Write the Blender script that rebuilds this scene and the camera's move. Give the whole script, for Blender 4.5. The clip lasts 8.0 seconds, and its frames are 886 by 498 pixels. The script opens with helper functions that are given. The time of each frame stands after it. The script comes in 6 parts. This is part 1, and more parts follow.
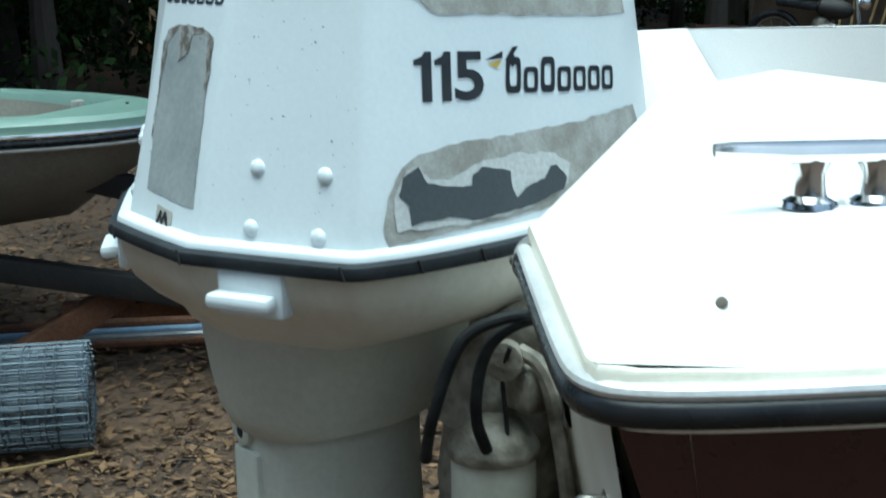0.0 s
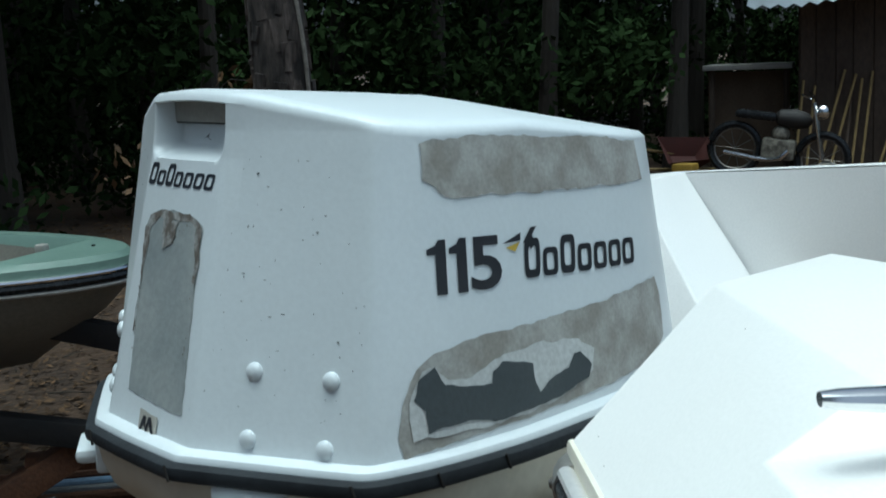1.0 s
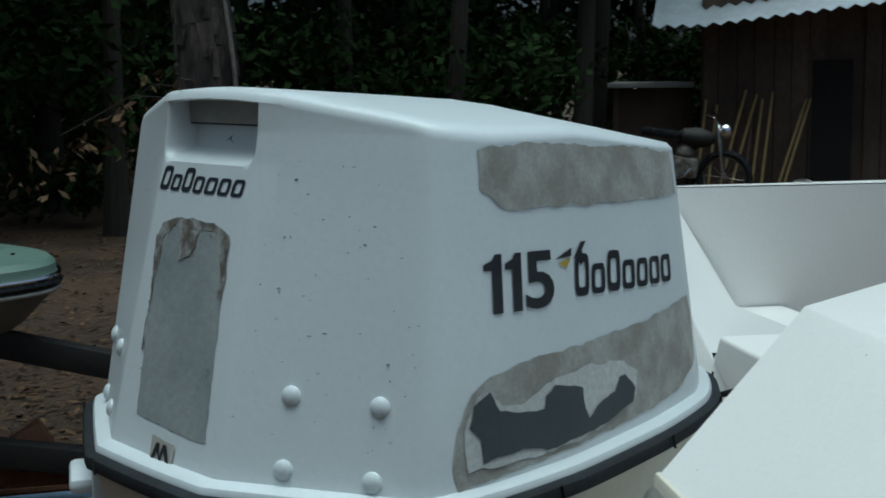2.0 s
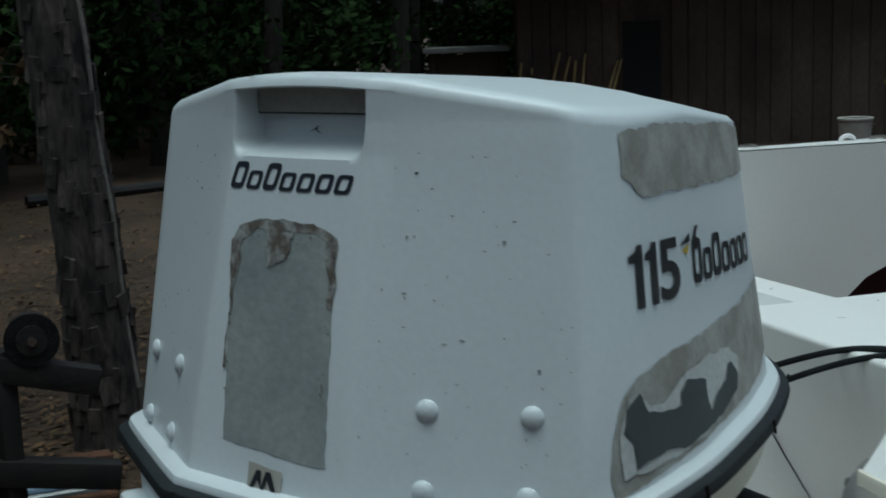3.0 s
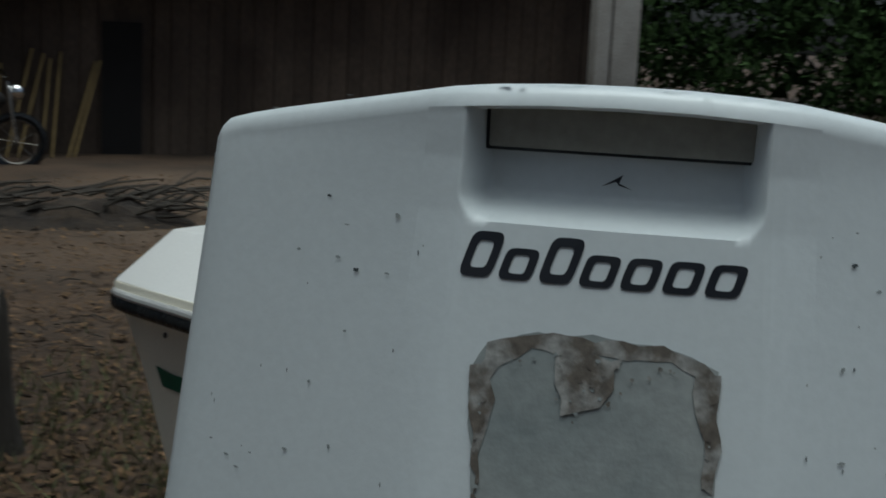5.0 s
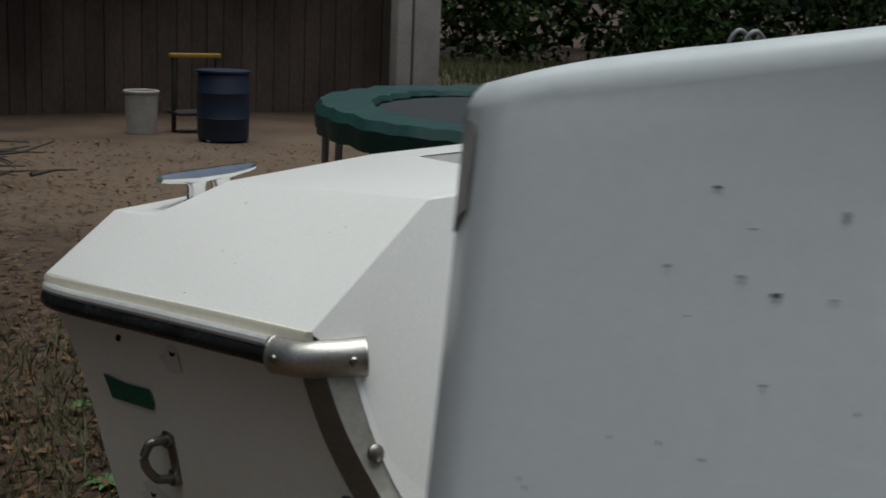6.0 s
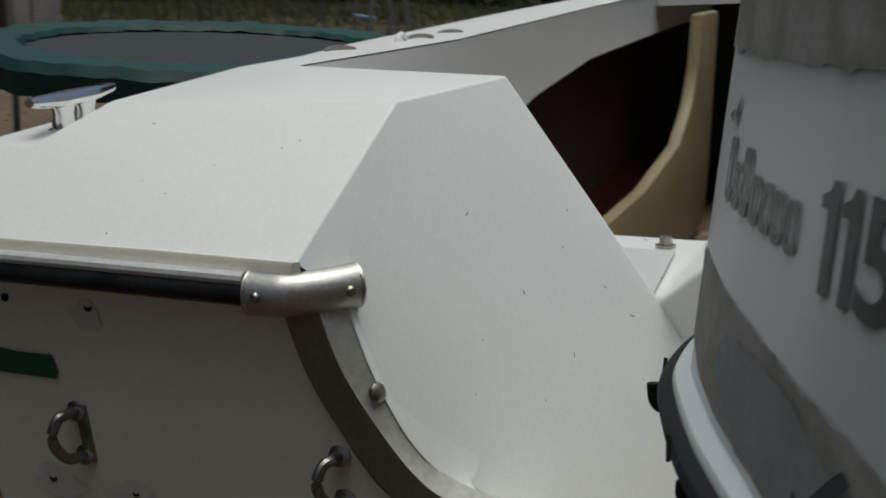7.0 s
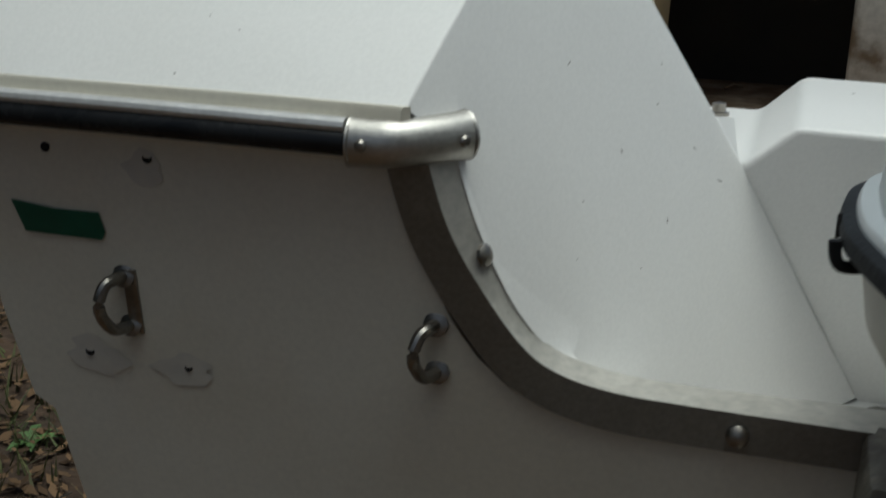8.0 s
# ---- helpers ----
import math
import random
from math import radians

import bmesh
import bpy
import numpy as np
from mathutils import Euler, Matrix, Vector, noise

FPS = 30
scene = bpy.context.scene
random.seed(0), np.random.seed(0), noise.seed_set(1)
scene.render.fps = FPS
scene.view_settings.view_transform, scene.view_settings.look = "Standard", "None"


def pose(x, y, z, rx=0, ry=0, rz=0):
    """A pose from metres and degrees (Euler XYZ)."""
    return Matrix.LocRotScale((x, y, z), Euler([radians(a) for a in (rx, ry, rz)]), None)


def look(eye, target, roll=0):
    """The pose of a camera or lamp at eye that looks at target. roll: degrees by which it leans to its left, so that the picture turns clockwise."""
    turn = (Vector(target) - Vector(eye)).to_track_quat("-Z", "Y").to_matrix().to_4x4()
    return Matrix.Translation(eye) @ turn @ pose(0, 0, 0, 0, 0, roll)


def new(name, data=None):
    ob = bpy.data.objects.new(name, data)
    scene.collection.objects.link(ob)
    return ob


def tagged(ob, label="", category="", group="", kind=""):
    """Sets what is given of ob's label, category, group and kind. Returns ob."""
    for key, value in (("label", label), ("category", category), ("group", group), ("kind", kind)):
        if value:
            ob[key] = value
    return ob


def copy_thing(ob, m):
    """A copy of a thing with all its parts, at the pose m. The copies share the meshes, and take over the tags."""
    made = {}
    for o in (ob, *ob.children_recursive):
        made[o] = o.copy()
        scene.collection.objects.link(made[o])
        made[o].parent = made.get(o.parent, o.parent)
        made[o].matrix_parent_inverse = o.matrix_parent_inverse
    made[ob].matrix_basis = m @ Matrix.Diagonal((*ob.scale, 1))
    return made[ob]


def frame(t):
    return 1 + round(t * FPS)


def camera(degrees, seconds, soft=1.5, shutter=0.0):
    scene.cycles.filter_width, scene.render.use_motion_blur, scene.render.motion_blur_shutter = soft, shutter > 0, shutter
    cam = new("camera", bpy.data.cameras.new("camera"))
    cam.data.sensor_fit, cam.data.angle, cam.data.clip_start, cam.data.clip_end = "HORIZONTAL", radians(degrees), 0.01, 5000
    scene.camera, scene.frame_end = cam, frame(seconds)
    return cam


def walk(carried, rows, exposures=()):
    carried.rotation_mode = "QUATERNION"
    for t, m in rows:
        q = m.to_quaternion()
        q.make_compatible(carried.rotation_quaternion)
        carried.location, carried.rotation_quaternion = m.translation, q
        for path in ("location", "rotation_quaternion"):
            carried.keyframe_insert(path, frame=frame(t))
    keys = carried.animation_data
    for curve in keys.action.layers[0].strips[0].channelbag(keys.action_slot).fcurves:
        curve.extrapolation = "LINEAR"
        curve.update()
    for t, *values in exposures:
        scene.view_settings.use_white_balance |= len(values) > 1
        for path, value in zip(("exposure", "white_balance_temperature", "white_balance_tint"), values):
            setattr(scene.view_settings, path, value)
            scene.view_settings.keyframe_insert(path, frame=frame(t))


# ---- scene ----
cam = camera(37.97, 8.0, soft=1.7, shutter=0.35)
# seconds, x, y, z, yaw, pitch, lean
ROWS = [
    (0, 1.2239, -0.6361, 1.4142, 53.38, -13.36, -0.99),
    (0.5, 1.1534, -0.6239, 1.4421, 53.00, -10.98, -1.90),
    (1, 1.0894, -0.5918, 1.4702, 51.57, -8.52, -2.22),
    (1.2, 1.0727, -0.5888, 1.4733, 51.29, -8.26, -1.97),
    (2.3, 0.8671, -0.6831, 1.4610, 44.27, -8.30, -2.10),
    (2.5, 0.8159, -0.7156, 1.4721, 42.76, -9.02, -3.55),
    (3, 0.6952, -0.7457, 1.4788, 37.79, -9.76, -2.09),
    (3.5, 0.5020, -0.7405, 1.4654, 33.90, -8.86, -4.97),
    (3.7, 0.4348, -0.7332, 1.4787, 32.36, -9.54, -3.85),
    (4, 0.3594, -0.7117, 1.4635, 29.50, -9.42, -2.00),
    (4.5, 0.1971, -0.6542, 1.4644, 22.38, -10.41, -1.63),
    (5, 0.0500, -0.6130, 1.4670, 12.43, -9.32, 2.72),
    (5.2, 0.0080, -0.5910, 1.4660, 9.30, -10.20, 3.60),
    (6.3, -0.2916, -0.3919, 1.4295, 0.82, -11.50, 1.45),
    (6.5, -0.3348, -0.3648, 1.4143, -1.54, -12.20, 1.37),
    (6.7, -0.3968, -0.3265, 1.3980, -6.64, -12.81, 1.65),
    (7, -0.5054, -0.2957, 1.3903, -14.37, -13.34, 1.10),
    (7.5, -0.6092, -0.2440, 1.3882, -19.44, -16.08, 3.23),
    (8, -0.6451, -0.1674, 1.3290, -20.38, -17.69, 3.46),
]


def camera_pose(x, y, z, yaw, pitch, lean):
    way = Euler((radians(90 + pitch), 0, radians(yaw))).to_matrix().to_4x4()
    return Matrix.Translation((x, y, z)) @ way @ pose(0, 0, 0, 0, 0, lean)


EXPOSURES = [(0.0, 0.98, 5100, -17), (0.6, 0.55, 5150, -15), (1.2, 0.1, 5250, -12), (2.4, -0.45, 5250, -14), (4.0, -0.64, 5400, -10), (5.2, -0.50, 5700, -7), (6.4, -0.46, 6000, -1), (7.2, -0.52, 6000, -3), (8.0, -0.51, 5850, -6)]
walk(cam, [(t, camera_pose(*v)) for t, *v in ROWS], EXPOSURES)

# ---- light ----
world = bpy.data.worlds.new("overcast_sky")
scene.world = world
world.use_nodes = True
wn = world.node_tree.nodes
sky = wn.new("ShaderNodeTexSky")
sky.sky_type, sky.sun_disc = "NISHITA", False
sky.sun_elevation, sky.sun_rotation, sky.air_density, sky.dust_density = radians(87), radians(150), 0.35, 7.0
world.node_tree.links.new(sky.outputs[0], wn["Background"].inputs[0])
wn["Background"].inputs[1].default_value = 0.15
sun = new("sun", bpy.data.lights.new("sun", "SUN"))
sun.data.energy, sun.data.angle, sun.data.color = 1.5, radians(60), (1.0, 0.98, 0.95)
SUN_WAY = Vector((math.sin(radians(150)) * math.cos(radians(87)), math.cos(radians(150)) * math.cos(radians(87)), math.sin(radians(87))))
sun.matrix_world = look(SUN_WAY * 20, (0, 0, 0))


# ---- materials ----
def material(name, base, rough=0.5, metal=0.0, second=None, scale=6.0, detail_scale=60.0, bump=0.1, contrast=(0.35, 0.65), amount=0.5,
             specular=0.5, coat=0.0, stretch=(1, 1, 1), island=0.0, grain=0.25, transmission=0.0):
    """Two scales of colour change, fine relief and a roughness that varies."""
    m = bpy.data.materials.new(name)
    m.use_nodes = True
    n, link = m.node_tree.nodes, m.node_tree.links.new
    b = n["Principled BSDF"]
    co = n.new("ShaderNodeTexCoord")
    mp = n.new("ShaderNodeMapping")
    mp.inputs["Scale"].default_value = stretch
    link(co.outputs["Object"], mp.inputs[0])
    big, fine = n.new("ShaderNodeTexNoise"), n.new("ShaderNodeTexNoise")
    for t, s, d in ((big, scale, 5.0), (fine, detail_scale, 3.0)):
        t.inputs["Scale"].default_value, t.inputs["Detail"].default_value = s, d
        link(mp.outputs[0], t.inputs["Vector"])
    ramp = n.new("ShaderNodeMapRange")
    ramp.inputs[1].default_value, ramp.inputs[2].default_value = contrast
    ramp.inputs[4].default_value = amount
    link(big.outputs["Fac"], ramp.inputs[0])
    mix = n.new("ShaderNodeMix")
    mix.data_type = "RGBA"
    mix.inputs["A"].default_value = (*base, 1)
    mix.inputs["B"].default_value = (*(second or [c * 0.7 for c in base]), 1)
    link(ramp.outputs[0], mix.inputs["Factor"])
    tint = n.new("ShaderNodeMix")
    tint.data_type, tint.blend_type = "RGBA", "MULTIPLY"
    tint.inputs["Factor"].default_value = grain
    grey = n.new("ShaderNodeMapRange")
    grey.inputs[1].default_value, grey.inputs[2].default_value, grey.inputs[3].default_value, grey.inputs[4].default_value = 0.3, 0.7, 0.35, 1.25
    link(fine.outputs["Fac"], grey.inputs[0])
    link(mix.outputs["Result"], tint.inputs["A"])
    link(grey.outputs[0], tint.inputs["B"])
    last = tint.outputs["Result"]
    if island:
        geo, inf = n.new("ShaderNodeNewGeometry"), n.new("ShaderNodeObjectInfo")
        add = n.new("ShaderNodeMath")
        add.operation = "ADD"
        link(geo.outputs["Random Per Island"], add.inputs[0])
        link(inf.outputs["Random"], add.inputs[1])
        wrap = n.new("ShaderNodeMath")
        wrap.operation = "FRACT"
        link(add.outputs[0], wrap.inputs[0])
        vary = n.new("ShaderNodeMapRange")
        vary.inputs[3].default_value, vary.inputs[4].default_value = 1 - island, 1 + island
        link(wrap.outputs[0], vary.inputs[0])
        mul = n.new("ShaderNodeMix")
        mul.data_type, mul.blend_type = "RGBA", "MULTIPLY"
        mul.inputs["Factor"].default_value = 1.0
        link(last, mul.inputs["A"])
        link(vary.outputs[0], mul.inputs["B"])
        last = mul.outputs["Result"]
    link(last, b.inputs["Base Color"])
    rr = n.new("ShaderNodeMapRange")
    rr.inputs[3].default_value, rr.inputs[4].default_value = max(0.03, rough - 0.1), min(1, rough + 0.1)
    link(fine.outputs["Fac"], rr.inputs[0])
    link(rr.outputs[0], b.inputs["Roughness"])
    b.inputs["Metallic"].default_value, b.inputs["Specular IOR Level"].default_value, b.inputs["Coat Weight"].default_value = metal, specular, coat
    b.inputs["Transmission Weight"].default_value = transmission
    if bump:
        bp = n.new("ShaderNodeBump")
        bp.inputs["Strength"].default_value, bp.inputs["Distance"].default_value = bump, 0.01
        link(fine.outputs["Fac"], bp.inputs["Height"])
        link(bp.outputs[0], b.inputs["Normal"])
    return m


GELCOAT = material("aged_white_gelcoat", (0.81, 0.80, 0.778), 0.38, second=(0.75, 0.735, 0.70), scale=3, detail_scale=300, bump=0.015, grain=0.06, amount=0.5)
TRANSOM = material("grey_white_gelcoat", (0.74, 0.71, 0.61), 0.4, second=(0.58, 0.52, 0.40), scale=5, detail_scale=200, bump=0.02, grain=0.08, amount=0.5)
PAINT = material("white_motor_paint", (0.665, 0.70, 0.715), 0.33, second=(0.585, 0.62, 0.635), scale=4, detail_scale=180, bump=0.02, grain=0.05, amount=0.5)
PAN = material("stained_white_motor_paint", (0.62, 0.60, 0.52), 0.42, second=(0.42, 0.35, 0.23), scale=5, detail_scale=120, bump=0.03, grain=0.1, contrast=(0.45, 0.8), amount=0.8)
LEG = material("dull_white_leg_paint", (0.56, 0.57, 0.50), 0.5, second=(0.42, 0.41, 0.33), scale=5, detail_scale=120, bump=0.03, grain=0.12, amount=0.7)
SANDED = material("sanded_grey_primer", (0.27, 0.255, 0.225), 0.7, second=(0.41, 0.405, 0.38), scale=26, detail_scale=240, bump=0.03, grain=0.25, amount=0.9, contrast=(0.38, 0.62))
PANEL = material("grey_recessed_panel", (0.23, 0.255, 0.255), 0.6, second=(0.34, 0.355, 0.345), scale=13, detail_scale=140, bump=0.04, grain=0.2, amount=0.8)
SCUFF = material("scuffed_brown_primer", (0.135, 0.115, 0.095), 0.75, second=(0.33, 0.325, 0.31), scale=70, detail_scale=220, bump=0.06, grain=0.55, amount=0.95, contrast=(0.46, 0.62))
RESIDUE = material("dark_sticker_remains", (0.045, 0.055, 0.06), 0.6, second=(0.07, 0.08, 0.085), scale=12, detail_scale=200, bump=0.05)
RESIDUE_W = material("pale_sticker_remains", (0.55, 0.56, 0.55), 0.6, second=(0.42, 0.42, 0.40), scale=14, detail_scale=200, bump=0.05)
DECAL = material("black_decal", (0.012, 0.014, 0.02), 0.4, second=(0.03, 0.03, 0.035), scale=20, bump=0)
YELLOW_DECAL = material("yellow_decal", (0.5, 0.36, 0.05), 0.5, bump=0)
RUBBER = material("black_rubber_seal", (0.014, 0.016, 0.019), 0.7, specular=0.25, second=(0.035, 0.04, 0.045), scale=20, detail_scale=150, bump=0.1)
BLACK = material("black_vinyl", (0.010, 0.011, 0.013), 0.26, specular=0.28, second=(0.03, 0.03, 0.03), scale=20, bump=0.02)
ALU = material("brushed_aluminium", (0.55, 0.53, 0.49), 0.42, 1.0, second=(0.35, 0.33, 0.3), scale=14, detail_scale=250, bump=0.04, grain=0.2)
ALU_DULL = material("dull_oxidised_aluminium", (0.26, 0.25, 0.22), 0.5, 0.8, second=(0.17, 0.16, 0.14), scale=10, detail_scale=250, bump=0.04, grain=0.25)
CHROME = material("bright_chrome", (0.8, 0.8, 0.8), 0.1, 1.0, second=(0.6, 0.6, 0.58), scale=30, bump=0.01, grain=0.1)
STEEL = material("tarnished_steel", (0.35, 0.33, 0.3), 0.35, 1.0, second=(0.2, 0.17, 0.13), scale=40, detail_scale=200, bump=0.05)
GREEN_TAPE = material("green_tape", (0.01, 0.10, 0.055), 0.45, second=(0.015, 0.07, 0.04), scale=20, bump=0.02)
CAULK = material("grey_caulk", (0.45, 0.43, 0.38), 0.7, second=(0.3, 0.28, 0.24), scale=30, bump=0.1)
SMEAR = material("thin_old_caulk", (0.67, 0.64, 0.57), 0.6, second=(0.54, 0.51, 0.44), scale=60, bump=0.1)
HULL_RED = material("dark_maroon_gelcoat", (0.045, 0.010, 0.009), 0.3, second=(0.03, 0.008, 0.008), scale=6, bump=0.01)
LINER = material("beige_cockpit_liner", (0.25, 0.195, 0.11), 0.5, second=(0.18, 0.135, 0.07), scale=5, detail_scale=90, bump=0.05)
RED_CARPET = material("dark_red_lining", (0.05, 0.009, 0.008), 0.9, second=(0.03, 0.007, 0.006), scale=8, bump=0.3)
# near-black: the cockpit's deep shade put into the colour, also dark splinters
DARK = material("dark_cockpit_shade_and_wood", (0.02, 0.018, 0.015), 0.8, second=(0.04, 0.03, 0.02), scale=6, bump=0.1)
SOLE = material("rotten_plywood_sole", (0.17, 0.11, 0.066), 0.9, second=(0.36, 0.28, 0.20), scale=11, detail_scale=60, bump=0.6, contrast=(0.5, 0.7), amount=0.9)
# near-black that stands in for the shade inside holes and the doorway
HOLE = material("dark_hole_shade", (0.01, 0.008, 0.007), 0.9, bump=0)
# dark brown soil; the tree shade near the wood is in its colour
SOIL = material("leaf_strewn_soil", (0.085, 0.050, 0.027), 0.95, second=(0.030, 0.018, 0.010), scale=1.2, detail_scale=25, bump=0.9, grain=0.6, amount=0.9)
SOIL_NODES, SOIL_LINK = SOIL.node_tree.nodes, SOIL.node_tree.links.new
# a bare sandy stretch of the yard, with a ragged edge
yard_co, yard_map, yard_fall = SOIL_NODES.new("ShaderNodeTexCoord"), SOIL_NODES.new("ShaderNodeMapping"), SOIL_NODES.new("ShaderNodeTexGradient")
yard_fall.gradient_type = "QUADRATIC_SPHERE"
yard_map.inputs["Location"].default_value, yard_map.inputs["Scale"].default_value = (0.13, -1.06, 0), (0.11, 0.125, 0.1)
yard_noise, yard_add, yard_edge = SOIL_NODES.new("ShaderNodeTexNoise"), SOIL_NODES.new("ShaderNodeMath"), SOIL_NODES.new("ShaderNodeMapRange")
yard_noise.inputs["Scale"].default_value, yard_noise.inputs["Detail"].default_value = 0.9, 6.0
yard_edge.inputs[1].default_value, yard_edge.inputs[2].default_value, yard_edge.inputs[4].default_value = 0.70, 1.15, 0.85
sand = SOIL_NODES.new("ShaderNodeMix")
sand.data_type = "RGBA"
sand.inputs["B"].default_value = (0.125, 0.086, 0.057, 1)
SOIL_LINK(yard_co.outputs["Object"], yard_map.inputs[0])
SOIL_LINK(yard_map.outputs[0], yard_fall.inputs[0])
SOIL_LINK(yard_co.outputs["Object"], yard_noise.inputs["Vector"])
SOIL_LINK(yard_fall.outputs["Fac"], yard_add.inputs[0])
SOIL_LINK(yard_noise.outputs["Fac"], yard_add.inputs[1])
SOIL_LINK(yard_add.outputs[0], yard_edge.inputs[0])
SOIL_LINK(yard_edge.outputs[0], sand.inputs["Factor"])
SOIL_LINK(SOIL_NODES["Principled BSDF"].inputs["Base Color"].links[0].from_socket, sand.inputs["A"])
SOIL_LINK(sand.outputs["Result"], SOIL_NODES["Principled BSDF"].inputs["Base Color"])
WEED = material("fresh_green_leaves", (0.075, 0.15, 0.032), 0.6, second=(0.05, 0.10, 0.025), scale=30, detail_scale=90, bump=0.05, grain=0.2, island=0.25)
BANK_DARK = material("dark_bank_ground", (0.040, 0.026, 0.015), 0.95, second=(0.012, 0.008, 0.006), scale=5, detail_scale=30, bump=1.0, grain=0.6, amount=0.9)
LEAF_DRY = material("dry_leaves", (0.130, 0.080, 0.042), 0.85, second=(0.032, 0.019, 0.010), scale=4, island=0.65, bump=0, specular=0.2)
LEAF_GRASS = material("grass_blades", (0.075, 0.095, 0.03), 0.7, second=(0.14, 0.115, 0.05), scale=3, island=0.4, bump=0)
LEAF = material("green_foliage", (0.026, 0.044, 0.014), 0.85, second=(0.012, 0.022, 0.007), scale=1.0, island=0.6, bump=0, specular=0.05)
LEAF_BROWN = material("brown_foliage", (0.15, 0.085, 0.032), 0.7, second=(0.09, 0.045, 0.02), scale=3, island=0.4, bump=0)
BARK = material("flaky_pine_bark", (0.115, 0.09, 0.076), 0.95, second=(0.014, 0.011, 0.009), scale=22, detail_scale=60, bump=1.0, grain=0.6, amount=0.95, stretch=(1, 1, 0.3), island=0.45)
VINE = material("dry_vine_bark", (0.26, 0.235, 0.20), 0.9, second=(0.12, 0.10, 0.085), scale=30, detail_scale=80, bump=0.5)
TRUNK = material("dark_bark", (0.05, 0.041, 0.032), 0.95, second=(0.024, 0.02, 0.016), scale=10, detail_scale=50, bump=0.8, stretch=(1, 1, 0.25))
PLANKS = material("weathered_brown_boards", (0.118, 0.086, 0.062), 0.9, second=(0.042, 0.028, 0.019), scale=1.3, detail_scale=30, bump=0.4, stretch=(1, 1, 0.45), grain=0.45, island=0.12, amount=0.9)
PLY = material("weathered_tan_plywood", (0.15, 0.105, 0.065), 0.85, second=(0.08, 0.055, 0.035), scale=3, detail_scale=30, bump=0.2, grain=0.3)
CONCRETE = material("grey_weathered_post", (0.38, 0.36, 0.33), 0.85, second=(0.25, 0.23, 0.20), scale=4, detail_scale=40, bump=0.3)
TIN = material("galvanised_roof_tin", (0.55, 0.6, 0.65), 0.4, 0.6, second=(0.4, 0.42, 0.44), scale=4, detail_scale=40, bump=0.05)
PAD = material("green_vinyl_pad", (0.007, 0.048, 0.041), 0.5, second=(0.005, 0.028, 0.025), scale=5, detail_scale=30, bump=0.25)
MAT_BLACK = material("black_woven_mat", (0.024, 0.028, 0.031), 0.8, second=(0.016, 0.019, 0.022), scale=4, detail_scale=200, bump=0.1)
GALV = material("galvanised_tube", (0.35, 0.36, 0.37), 0.45, 0.8, second=(0.25, 0.25, 0.25), scale=12, bump=0.05)
RUST = material("rusty_steel", (0.17, 0.075, 0.035), 0.85, second=(0.07, 0.035, 0.022), scale=10, detail_scale=80, bump=0.4, grain=0.5)
BLACK_IRON = material("black_iron", (0.012, 0.011, 0.011), 0.7, second=(0.03, 0.022, 0.016), scale=14, bump=0.2)
WIRE = material("galvanised_fence_wire", (0.10, 0.125, 0.15), 0.5, 0.5, second=(0.05, 0.055, 0.06), scale=10, bump=0)
MINT = material("mint_green_gelcoat", (0.20, 0.29, 0.235), 0.4, second=(0.14, 0.21, 0.17), scale=4, detail_scale=120, bump=0.03, grain=0.1)
CREAM = material("cream_hull_gelcoat", (0.22, 0.205, 0.165), 0.5, second=(0.10, 0.09, 0.07), scale=4, detail_scale=80, bump=0.05)
PAIL = material("white_plastic_pail", (0.42, 0.40, 0.36), 0.5, second=(0.28, 0.26, 0.22), scale=8, bump=0.03)
BLUE = material("dark_blue_plastic", (0.008, 0.017, 0.04), 0.5, second=(0.01, 0.018, 0.04), scale=8, bump=0.05)
PALE_BLUE = material("pale_blue_paint", (0.25, 0.36, 0.5), 0.5, second=(0.2, 0.25, 0.33), scale=8, bump=0.05)
YELLOW = material("faded_yellow_paint", (0.32, 0.20, 0.02), 0.7, second=(0.2, 0.12, 0.02), scale=8, bump=0.05)
WOODPOLE = material("yellowed_wood_pole", (0.30, 0.21, 0.08), 0.8, second=(0.17, 0.12, 0.05), scale=10, bump=0.1)
DISH = material("weathered_white_mesh", (0.45, 0.42, 0.37), 0.7, second=(0.25, 0.22, 0.18), scale=7, detail_scale=40, bump=0.3, amount=0.9)
RED_PAINT = material("faded_red_paint", (0.07, 0.02, 0.015), 0.7, second=(0.09, 0.02, 0.015), scale=8, bump=0.1)
CABLE = material("black_cable_sheath", (0.009, 0.010, 0.011), 0.6, specular=0.12, second=(0.03, 0.03, 0.03), scale=30, bump=0.02)
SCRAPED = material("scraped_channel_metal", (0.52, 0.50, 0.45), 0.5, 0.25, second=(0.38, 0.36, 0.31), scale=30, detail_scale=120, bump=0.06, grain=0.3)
# paler and less metallic than ALU: the sky's reflection is in the colour
BEAD = material("sky_lit_alloy_bead", (0.74, 0.73, 0.71), 0.36, 0.55, second=(0.55, 0.54, 0.51), scale=20, detail_scale=200, bump=0.03, grain=0.15)
LEDGE = material("beige_hand_hold_plate", (0.31, 0.31, 0.28), 0.5, second=(0.23, 0.22, 0.19), scale=10, detail_scale=150, bump=0.03)
STAINED = material("stained_white_board", (0.55, 0.53, 0.48), 0.6, second=(0.16, 0.11, 0.06), scale=9, detail_scale=70, bump=0.1, contrast=(0.48, 0.6), amount=0.9)
DIRT = material("brown_dirt_speck", (0.10, 0.08, 0.06), 0.8, second=(0.2, 0.17, 0.13), scale=30, bump=0)
